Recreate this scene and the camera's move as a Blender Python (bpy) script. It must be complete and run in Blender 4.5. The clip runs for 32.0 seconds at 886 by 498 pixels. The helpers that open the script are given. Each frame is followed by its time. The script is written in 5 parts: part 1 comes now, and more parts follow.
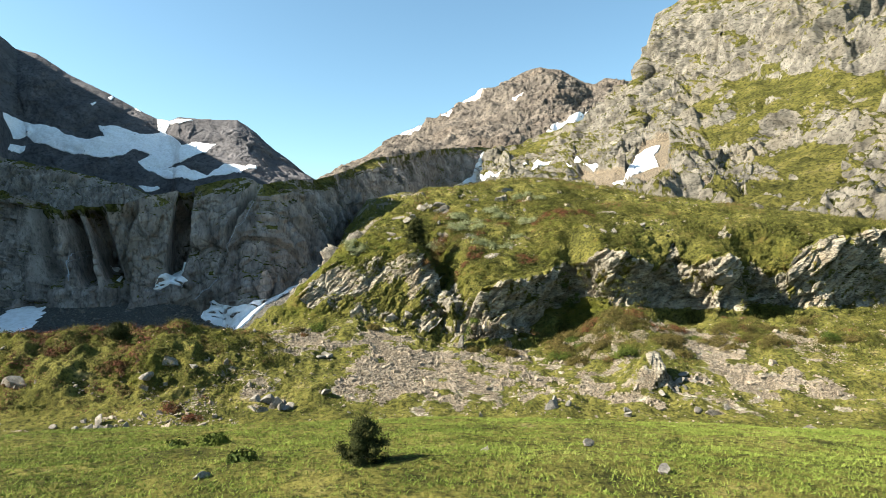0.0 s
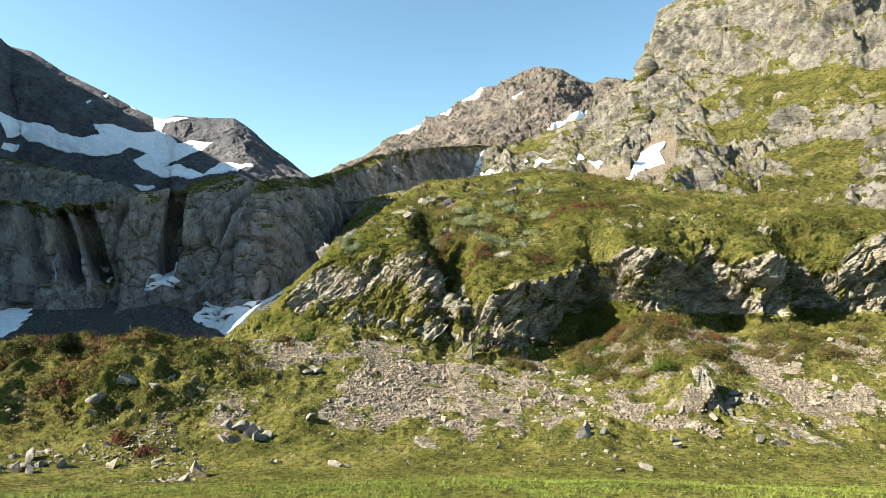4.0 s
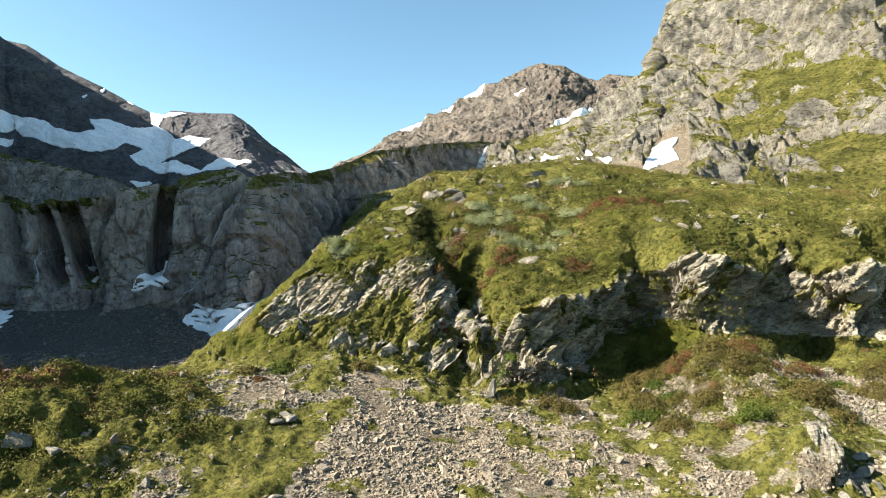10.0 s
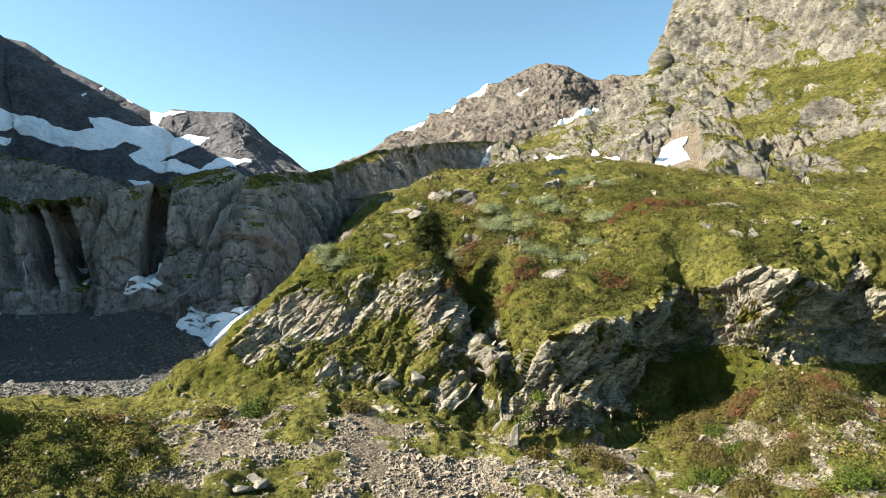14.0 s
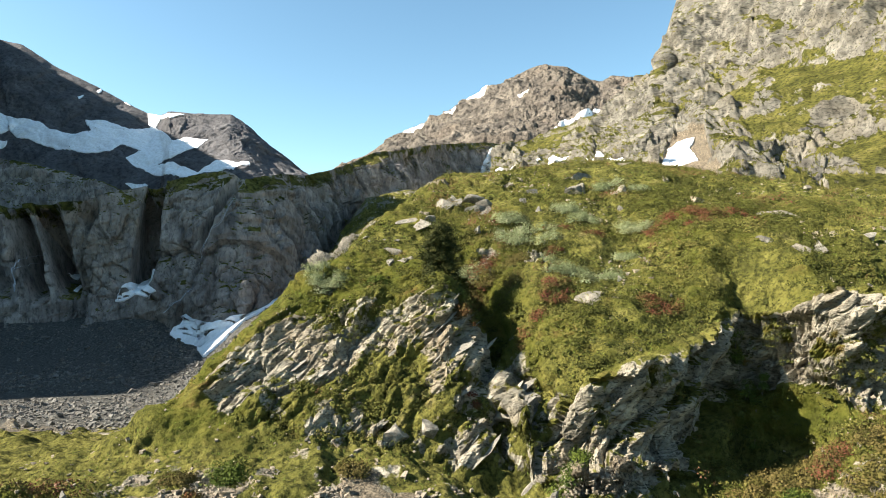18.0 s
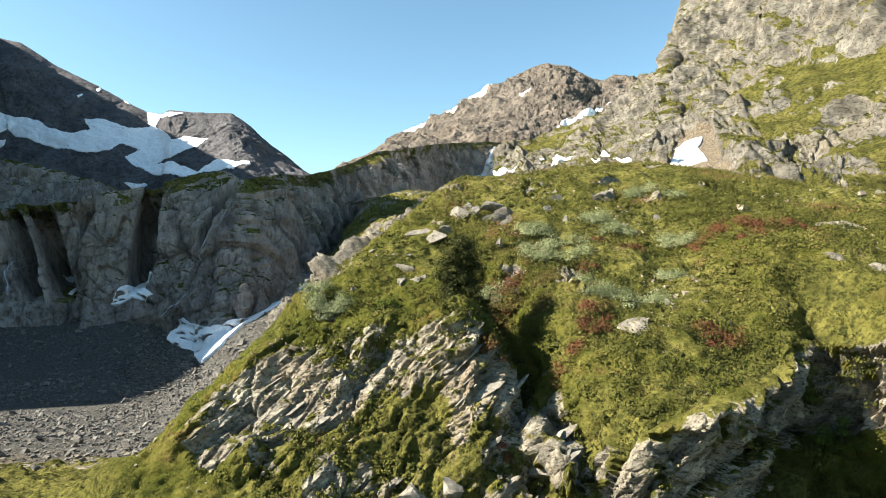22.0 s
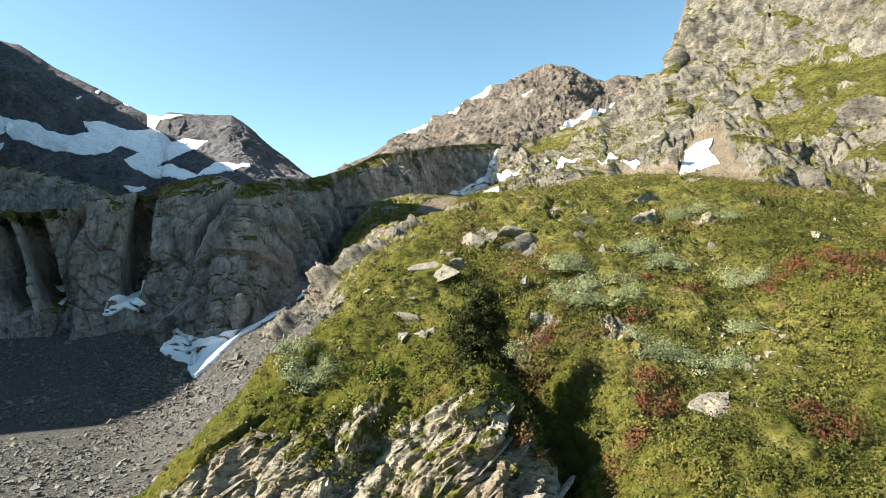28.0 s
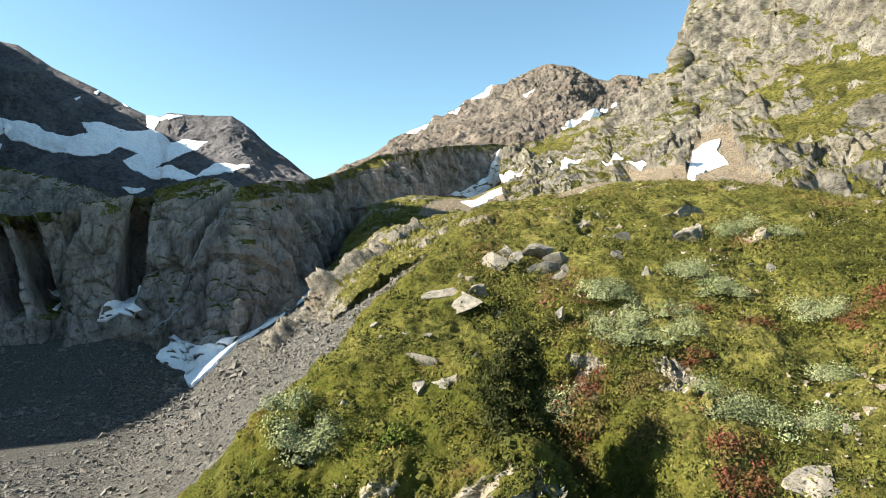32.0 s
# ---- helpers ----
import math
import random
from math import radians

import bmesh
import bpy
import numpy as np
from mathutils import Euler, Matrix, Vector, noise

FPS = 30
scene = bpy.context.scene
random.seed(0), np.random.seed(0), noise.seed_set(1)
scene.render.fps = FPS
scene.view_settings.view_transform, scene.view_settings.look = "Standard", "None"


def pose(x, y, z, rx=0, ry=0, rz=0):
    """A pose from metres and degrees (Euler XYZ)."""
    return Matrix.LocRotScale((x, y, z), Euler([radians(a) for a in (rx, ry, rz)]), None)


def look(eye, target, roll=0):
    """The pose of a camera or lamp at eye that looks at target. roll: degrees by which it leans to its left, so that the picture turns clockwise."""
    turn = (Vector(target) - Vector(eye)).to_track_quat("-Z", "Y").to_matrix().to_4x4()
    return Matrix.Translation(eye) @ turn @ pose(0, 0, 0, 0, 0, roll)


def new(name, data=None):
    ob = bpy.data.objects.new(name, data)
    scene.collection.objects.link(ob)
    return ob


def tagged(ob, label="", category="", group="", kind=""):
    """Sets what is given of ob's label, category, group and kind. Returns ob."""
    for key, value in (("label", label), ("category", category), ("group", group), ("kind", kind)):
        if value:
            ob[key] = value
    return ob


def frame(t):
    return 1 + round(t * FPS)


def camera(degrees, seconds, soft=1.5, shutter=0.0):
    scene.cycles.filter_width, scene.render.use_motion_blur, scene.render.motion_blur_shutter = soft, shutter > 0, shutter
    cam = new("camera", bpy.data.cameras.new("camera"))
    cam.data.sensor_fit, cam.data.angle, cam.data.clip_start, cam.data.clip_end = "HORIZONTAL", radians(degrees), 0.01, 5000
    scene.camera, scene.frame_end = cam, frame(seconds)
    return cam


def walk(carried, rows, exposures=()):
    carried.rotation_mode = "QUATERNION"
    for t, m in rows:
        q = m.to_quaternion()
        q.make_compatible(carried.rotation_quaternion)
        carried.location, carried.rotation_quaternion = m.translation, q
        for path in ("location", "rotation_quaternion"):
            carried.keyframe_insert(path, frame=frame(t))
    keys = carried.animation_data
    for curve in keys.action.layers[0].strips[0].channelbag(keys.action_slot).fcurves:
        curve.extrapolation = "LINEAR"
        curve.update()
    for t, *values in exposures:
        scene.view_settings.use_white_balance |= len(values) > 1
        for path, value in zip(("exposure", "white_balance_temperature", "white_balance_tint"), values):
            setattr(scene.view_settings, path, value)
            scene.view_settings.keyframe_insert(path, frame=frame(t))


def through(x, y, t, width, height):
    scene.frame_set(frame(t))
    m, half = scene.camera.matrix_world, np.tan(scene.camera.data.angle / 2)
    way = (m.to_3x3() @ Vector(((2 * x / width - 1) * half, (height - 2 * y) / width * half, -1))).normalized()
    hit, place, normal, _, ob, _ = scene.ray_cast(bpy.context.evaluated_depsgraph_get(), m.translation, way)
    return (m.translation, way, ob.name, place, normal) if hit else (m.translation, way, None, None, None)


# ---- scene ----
cam = camera(72.0, 32.0, 0.5)
PATH = [
    (0, 0.000, 0.000, 0.000, 0.000, 0.000, 0.000),
    (3, -0.714, 8.317, -0.358, -0.055, 0.005, 0.042),
    (6, -1.210, 16.226, -0.341, -0.140, -0.107, 0.032),
    (9, -1.833, 24.820, 0.324, -0.020, -0.253, -0.104),
    (11, -2.349, 30.190, 0.509, 0.055, -0.169, -0.184),
    (13, -2.697, 35.770, 1.056, 0.175, -0.201, -0.328),
    (16.5, -3.551, 44.531, 2.380, 0.233, -0.085, -0.259),
    (19, -4.464, 49.526, 3.130, 0.132, -0.010, -0.089),
    (21, -5.220, 53.249, 3.802, 0.183, -0.079, -0.143),
    (23, -5.720, 56.277, 4.824, 0.333, -0.115, -0.229),
    (25.5, -5.721, 60.557, 5.969, 0.532, -0.077, -0.203),
    (28, -6.302, 65.236, 7.140, 0.449, -0.020, -0.069),
    (30, -7.004, 68.718, 7.819, 0.437, 0.001, -0.026),
    (32, -7.579, 71.988, 8.755, 0.513, -0.007, -0.005),
]
walk(cam, [(t, pose(x, y, z, 90 + pitch, roll, yaw)) for t, x, y, z, yaw, pitch, roll in PATH], [(0, 1.93), (32, 1.93)])

# ---- light: a clear morning sky, the sun from the west side of the valley ----
SUN_FROM = Vector((-1.0, -0.18, 0.0)).normalized()
SUN_UP = radians(35)
world = bpy.data.worlds.new("sky")
scene.world = world
world.use_nodes = True
nt = world.node_tree
sky = nt.nodes.new("ShaderNodeTexSky")
sky.sky_type = "NISHITA"
sky.sun_disc = False
sky.sun_elevation = SUN_UP
sky.sun_rotation = math.atan2(SUN_FROM.x, SUN_FROM.y)
sky.altitude = 600
sky.air_density = 1.0
sky.dust_density = 0.9
sky.ozone_density = 1.0
tint = nt.nodes.new("ShaderNodeMix")
tint.data_type, tint.blend_type = "RGBA", "MULTIPLY"
tint.inputs[0].default_value = 1.0
tint.inputs[7].default_value = (0.88, 1.09, 1.03, 1)
nt.links.new(sky.outputs["Color"], tint.inputs[6])
nt.links.new(tint.outputs[2], nt.nodes["Background"].inputs["Color"])
nt.nodes["Background"].inputs["Strength"].default_value = 0.0585
sun = new("sun", bpy.data.lights.new("sun", "SUN"))
sun.data.energy = 5.0
sun.data.angle = radians(0.53)
sun.data.color = (1.0, 0.92, 0.79)
sun.matrix_world = look(SUN_FROM * 500 * math.cos(SUN_UP) + Vector((0, 0, 500 * math.sin(SUN_UP))), (0, 0, 0))


# ---- noise on arrays of points ----
def lattice(ix, iy, iz, seed):
    h = (ix.astype(np.uint32) * np.uint32(374761393) + iy.astype(np.uint32) * np.uint32(668265263) + iz.astype(np.uint32) * np.uint32(2147483647) + np.uint32(seed * 97711 + 13))
    h = (h ^ (h >> np.uint32(13))) * np.uint32(1274126177)
    h = (h ^ (h >> np.uint32(16))) * np.uint32(2246822519)
    return (h ^ (h >> np.uint32(15))).astype(np.float32) * np.float32(2.0 / 4294967295.0) - np.float32(1.0)


def vnoise(p, seed=0):
    """Smooth value noise, about -1 to 1, at the points p (n, 3)."""
    p = np.asarray(p, np.float32)
    i = np.floor(p)
    f = p - i
    i = i.astype(np.int64)
    w = f * f * f * (f * (f * 6 - 15) + 10)
    out = 0
    for dx in (0, 1):
        wx = w[:, 0] if dx else 1 - w[:, 0]
        for dy in (0, 1):
            wy = w[:, 1] if dy else 1 - w[:, 1]
            for dz in (0, 1):
                wz = w[:, 2] if dz else 1 - w[:, 2]
                out = out + wx * wy * wz * lattice(i[:, 0] + dx, i[:, 1] + dy, i[:, 2] + dz, seed)
    return out


TURN = np.array(Euler((0.6, 0.9, 0.4)).to_matrix(), dtype=np.float32)


def fbm(p, scale, octaves=5, gain=0.5, seed=0, ridged=False, squash=(1, 1, 1)):
    q = np.asarray(p, np.float32) * (np.asarray(squash, np.float32) / scale)
    out, amp, total = 0, 1.0, 0.0
    for o in range(octaves):
        n = vnoise(q, seed + o)
        if ridged:
            n = 1 - 2 * np.abs(n)
        out, total = out + amp * n, total + amp
        amp *= gain
        q = (q @ TURN) * 2.03 + 7.3
    return out / total


def blocks(p, axes, sizes, seed=0, lean=0.9):
    """Angular blocks: for each point the height of its block (-1 to 1), tilted at random, and the distance to the block's edge (0 to 1)."""
    q = (np.asarray(p, np.float32) @ np.asarray(axes, np.float32).T) / np.asarray(sizes, np.float32)
    base = np.floor(q).astype(np.int64)
    f1 = np.full(len(q), 9.0, np.float32)
    f2 = np.full(len(q), 9.0, np.float32)
    high = np.zeros(len(q), np.float32)
    for dx in (-1, 0, 1):
        for dy in (-1, 0, 1):
            for dz in (-1, 0, 1):
                c = base + (dx, dy, dz)
                r = [lattice(c[:, 0], c[:, 1], c[:, 2], seed + k) for k in range(4)]
                off = q - (c + 0.5 + 0.42 * np.stack(r[:3], -1))
                d = np.sqrt((off * off).sum(-1))
                tilt = r[3] + lean * (off[:, 0] * r[1] + off[:, 1] * r[2] + off[:, 2] * r[0])
                closer = d < f1
                f2 = np.where(closer, f1, np.minimum(f2, d))
                high = np.where(closer, tilt, high)
                f1 = np.where(closer, d, f1)
    return high, np.clip(f2 - f1, 0, 1)


def smooth(a, b, x):
    t = np.clip((x - a) / (b - a), 0, 1)
    return t * t * (3 - 2 * t)


def smin(a, b, k):
    h = np.clip(0.5 + 0.5 * (b - a) / k, 0, 1)
    return b + (a - b) * h - k * h * (1 - h)


def smax(a, b, k):
    return -smin(-a, -b, k)


# ---- mesh building ----
def mesh_from(name, verts, faces, mat, attrs=None, smooth_shade=True):
    """A mesh from arrays; faces is (n, 3) or (n, 4)."""
    me = bpy.data.meshes.new(name)
    verts, faces = np.asarray(verts, np.float32), np.asarray(faces, np.int32)
    n, k = faces.shape
    me.vertices.add(len(verts))
    me.vertices.foreach_set("co", verts.ravel())
    me.loops.add(n * k)
    me.loops.foreach_set("vertex_index", faces.ravel())
    me.polygons.add(n)
    me.polygons.foreach_set("loop_start", np.arange(0, n * k, k, dtype=np.int32))
    me.polygons.foreach_set("use_smooth", np.broadcast_to(np.asarray(smooth_shade, bool), (n,)).copy())
    me.update(calc_edges=True)
    for key, values in (attrs or {}).items():
        a = me.attributes.new(key, "FLOAT", "POINT")
        a.data.foreach_set("value", np.asarray(values, np.float32).ravel())
    me.validate()
    me.materials.append(mat)
    return me


def grid_faces(nu, nv):
    i = np.arange(nu * nv, dtype=np.int32).reshape(nu, nv)
    return np.stack([i[:-1, :-1], i[1:, :-1], i[1:, 1:], i[:-1, 1:]], -1).reshape(-1, 4)


def grid_normals(P):
    du = np.gradient(P, axis=0)
    dv = np.gradient(P, axis=1)
    n = np.cross(du, dv)
    return n / np.maximum(np.linalg.norm(n, axis=-1, keepdims=True), 1e-9)


def part(name, me, parent=None, label="", m=None):
    ob = new(name, me)
    if m is not None:
        ob.matrix_basis = m
    if parent is not None:
        ob.parent = parent
    return tagged(ob, label)


# ---- materials ----
def ramp(nodes, links, source, stops):
    r = nodes.new("ShaderNodeValToRGB")
    el = r.color_ramp.elements
    while len(el) < len(stops):
        el.new(0.5)
    for e, (pos, c) in zip(el, stops):
        e.position, e.color = pos, (*c, 1) if len(c) == 3 else c
    links.new(source, r.inputs[0])
    return r.outputs[0]


class Mat:
    """A small helper round one node material."""

    def __init__(self, name, rough=0.9, spec=0.2):
        self.m = bpy.data.materials.new(name)
        self.m.use_nodes = True
        self.n, self.l = self.m.node_tree.nodes, self.m.node_tree.links
        self.b = self.n["Principled BSDF"]
        self.b.inputs["Roughness"].default_value = rough
        self.b.inputs["Specular IOR Level"].default_value = spec
        geo = self.n.new("ShaderNodeNewGeometry")
        self.pos, self.normal, self.island = geo.outputs["Position"], geo.outputs["Normal"], geo.outputs["Random Per Island"]

    def noise(self, scale, detail=5, rough=0.55, stretch=None, turn=None, dist=0.0, kind="noise"):
        v = self.pos
        if stretch or turn:
            mp = self.n.new("ShaderNodeMapping")
            mp.inputs["Scale"].default_value = stretch or (1, 1, 1)
            mp.inputs["Rotation"].default_value = turn or (0, 0, 0)
            self.l.new(v, mp.inputs["Vector"])
            v = mp.outputs[0]
        if kind == "voronoi":
            t = self.n.new("ShaderNodeTexVoronoi")
            t.inputs["Scale"].default_value = scale
            self.l.new(v, t.inputs["Vector"])
            return t.outputs["Distance"]
        t = self.n.new("ShaderNodeTexNoise")
        t.inputs["Scale"].default_value, t.inputs["Detail"].default_value = scale, detail
        t.inputs["Roughness"].default_value, t.inputs["Distortion"].default_value = rough, dist
        self.l.new(v, t.inputs["Vector"])
        return t.outputs["Fac"]

    def ramp(self, source, stops):
        return ramp(self.n, self.l, source, stops)

    def mix(self, fac, a, b, blend="MIX"):
        x = self.n.new("ShaderNodeMix")
        x.data_type, x.blend_type = "RGBA", blend
        for sock, val in ((x.inputs[0], fac), (x.inputs[6], a), (x.inputs[7], b)):
            if isinstance(val, (int, float)):
                sock.default_value = val
            elif isinstance(val, tuple):
                sock.default_value = (*val, 1)
            else:
                self.l.new(val, sock)
        return x.outputs[2]

    def math(self, op, a, b=0.0, clamp=False):
        x = self.n.new("ShaderNodeMath")
        x.operation, x.use_clamp = op, clamp
        for sock, val in zip(x.inputs, (a, b)):
            if isinstance(val, (int, float)):
                sock.default_value = val
            else:
                self.l.new(val, sock)
        return x.outputs[0]

    def attr(self, name):
        a = self.n.new("ShaderNodeAttribute")
        a.attribute_name = name
        return a.outputs["Fac"]

    def random(self):
        return self.n.new("ShaderNodeObjectInfo").outputs["Random"]

    def bump(self, *heights):
        """heights: (source, distance in metres), chained."""
        last = None
        for source, dist in heights:
            b = self.n.new("ShaderNodeBump")
            b.inputs["Distance"].default_value = dist
            b.inputs["Strength"].default_value = 1.0
            self.l.new(source, b.inputs["Height"])
            if last is not None:
                self.l.new(last, b.inputs["Normal"])
            last = b.outputs[0]
        self.l.new(last, self.b.inputs["Normal"])
        return self

    def colour(self, c):
        if isinstance(c, tuple):
            self.b.inputs["Base Color"].default_value = (*c, 1)
        else:
            self.l.new(c, self.b.inputs["Base Color"])
        return self


def rock_colours(m, size, light=(0.52, 0.465, 0.36), dark=(0.095, 0.088, 0.070), rust=(0.26, 0.20, 0.125), stretch=None, turn=None, crevice_shade=0.16):
    a = m.ramp(m.noise(1 / size, 8, 0.62, stretch, turn), [(0.3, dark), (0.52, tuple(0.5 * (p + q) for p, q in zip(light, dark))), (0.7, light)])
    b = m.mix(m.ramp(m.noise(0.23 / size, 5), [(0.5, (0, 0, 0)), (0.72, (0.7, 0.7, 0.7))]), a, rust)
    # near-black flecks paint the shade of small crevices into the rock colour
    return m.mix(m.ramp(m.noise(6 / size, 6, 0.7, stretch, turn), [(0.35, (crevice_shade, crevice_shade, crevice_shade)), (0.51, (1, 1, 1))]), (0.012, 0.012, 0.011), b)


def grass_colours(m, size, tone=1.0):
    greens = [(0.31, (0.055, 0.056, 0.016)), (0.46, (0.126, 0.122, 0.030)), (0.60, (0.190, 0.174, 0.046)), (0.74, (0.24, 0.20, 0.090))]
    a = m.ramp(m.noise(1 / size, 7, 0.6), [(p, tuple(tone * v for v in c)) for p, c in greens])
    # dark flecks put the shade between tufts into the turf colour
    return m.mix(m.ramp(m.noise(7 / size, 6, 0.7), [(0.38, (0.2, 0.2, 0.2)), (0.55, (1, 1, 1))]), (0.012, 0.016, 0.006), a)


def terrain_material(name, rock_size, grass_size, bump_rock, bump_grass, grass_tone=1.0, scree_size=0.6, **rock):
    """Grass, rock and scree, mixed by the sheet's own masks with frayed edges."""
    m = Mat(name, 0.95, 0.05)
    fray = m.math("MULTIPLY", m.math("SUBTRACT", m.noise(2.2 / grass_size, 7, 0.65), 0.5), 1.6)

    def mask(key):
        return m.ramp(m.math("ADD", m.attr(key), fray), [(0.44, (0, 0, 0)), (0.56, (1, 1, 1))])

    g, s = mask("grass"), mask("scree")
    stones = m.mix(m.ramp(m.noise(4 / scree_size, 4, 0.8), [(0.38, (0.12, 0.12, 0.12)), (0.56, (1, 1, 1))]), (0.035, 0.032, 0.027),
                   m.ramp(m.noise(1.6 / scree_size, 8, 0.8), [(0.38, (0.10, 0.082, 0.060)), (0.62, (0.33, 0.27, 0.19))]))
    # a greyer, darker mix of stones, blended over the brown scree by its own mask
    grey_stones = m.ramp(m.noise(0.9 / scree_size, 8, 0.75), [(0.36, (0.028, 0.028, 0.026)), (0.52, (0.085, 0.083, 0.074)), (0.68, (0.19, 0.184, 0.166))])
    stones = m.mix(m.attr("grey_scree"), stones, grey_stones)
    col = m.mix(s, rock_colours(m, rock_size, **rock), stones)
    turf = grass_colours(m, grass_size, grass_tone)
    shrub = m.ramp(m.noise(1.1 / grass_size, 7, 0.65), [(0.32, (0.030, 0.034, 0.008)), (0.46, (0.070, 0.078, 0.012)), (0.58, (0.115, 0.108, 0.022)), (0.68, (0.115, 0.070, 0.026)), (0.80, (0.15, 0.055, 0.030))])
    turf = m.mix(m.math("MULTIPLY", m.attr("heath"), 0.85, True), turf, shrub)
    col = m.mix(g, col, turf)
    m.colour(col)
    relief = m.mix(g, m.noise(1.3 / rock_size, 9, 0.66, rock.get("stretch"), rock.get("turn")), m.noise(5 / grass_size, 6, 0.7))
    m.bump((relief, bump_rock), (m.noise(6 / rock_size, 8, 0.72), 0.22 * bump_rock), (m.noise(9 / grass_size, 4, 0.7), bump_grass))
    return m.m


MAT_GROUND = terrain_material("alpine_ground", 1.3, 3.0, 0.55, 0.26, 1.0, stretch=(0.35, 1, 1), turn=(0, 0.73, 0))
MAT_CLIFF = terrain_material("cliff_rock", 9, 12, 3.0, 0.4, light=(0.50, 0.435, 0.385), dark=(0.125, 0.112, 0.104), rust=(0.25, 0.21, 0.165), stretch=(1, 1, 0.4), crevice_shade=0.5)
MAT_RIGHT = terrain_material("sunlit_mountain", 9, 14, 3.4, 0.6, 0.78, 2.0, light=(0.275, 0.254, 0.21), dark=(0.062, 0.057, 0.048), rust=(0.18, 0.155, 0.11), stretch=(0.35, 1, 1), turn=(0, 1.05, 0), crevice_shade=0.25)
MAT_LEFT = terrain_material("dark_mountain", 30, 24, 9.0, 0.6, 0.8, 3.0, light=(0.17, 0.165, 0.17), dark=(0.075, 0.074, 0.078), rust=(0.115, 0.11, 0.112), crevice_shade=0.5)
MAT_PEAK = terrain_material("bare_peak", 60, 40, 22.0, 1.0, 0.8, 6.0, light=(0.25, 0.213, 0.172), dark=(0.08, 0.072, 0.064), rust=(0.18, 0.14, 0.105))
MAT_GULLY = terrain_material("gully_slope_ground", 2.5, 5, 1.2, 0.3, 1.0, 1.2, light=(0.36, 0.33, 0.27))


# ---- the lie of the land ----
# the foot of the knoll's rocks runs in buttresses that face the morning sun and recede behind
FOOT_X = [-35, -24, -12, -4, -0.5, 1.5, 6, 9, 17, 19.8, 24.4, 28.5, 35.0, 36.8, 41.0, 45, 49.6, 53.8, 70, 110]
FOOT_Y = [86, 87, 88.5, 89.5, 92.5, 87.2, 87.4, 88.4, 92.8, 94.8, 90.6, 90.2, 93.8, 94.8, 90.8, 91.4, 95.2, 92.5, 95, 100]


def foot_height(x):
    return np.interp(x, [-45, -35, -25, -12, -4, 4, 14, 19, 23, 27, 34, 45, 70, 110], [-15.6, -14.4, -11.6, -10.0, -11.5, -13.6, -13.4, -11.0, -8.0, -8.2, -10.2, -10.0, -9.0, -8.5])


def knoll_parts(x, y):
    """Heights of the knoll's grassy top and of its rocky front."""
    ramp_z = -1.3 + 0.47 * (y - 97.5) + 3.7 * smooth(15, 20, x) * smooth(126, 96, y)
    crest = np.interp(x, [-40, -12, 8, 21, 34, 62, 94, 160], [8, 12.5, 14.2, 14.6, 13, 8, 2.5, -2])
    top = smin(ramp_z, crest, 4.0)
    top = top + 0.13 * np.clip(y - 130, 0, 40) * smooth(2, 16, x) * smooth(80, 40, x)
    top = smin(top, 21 - 0.30 * (y - 168), 4.0)
    top = smin(top, 6.9 + 1.08 * (x + 10.5), 3.0)
    foot = np.interp(x, FOOT_X, FOOT_Y)
    steep = np.interp(x, [-35, -10, -3, 2, 9, 17, 21, 30, 45, 70, 110], [0.8, 1.0, 1.5, 4.0, 7.0, 6.0, 4.0, 5.0, 5.0, 2.6, 1.0])
    face = foot_height(x) - 0.6 + steep * (y - foot)
    return top, face


def mound_height(x, y):
    wide = np.where(x > -43.5, 20.0, 15.5)
    big = 5.5 * np.exp(-((((x + 43.5) / wide) ** 2 + ((y - 74) / 11.5) ** 2) ** 1.8))
    return big + 3.0 * np.exp(-((((x + 62) / 14) ** 2 + ((y - 66) / 9) ** 2) ** 1.3))


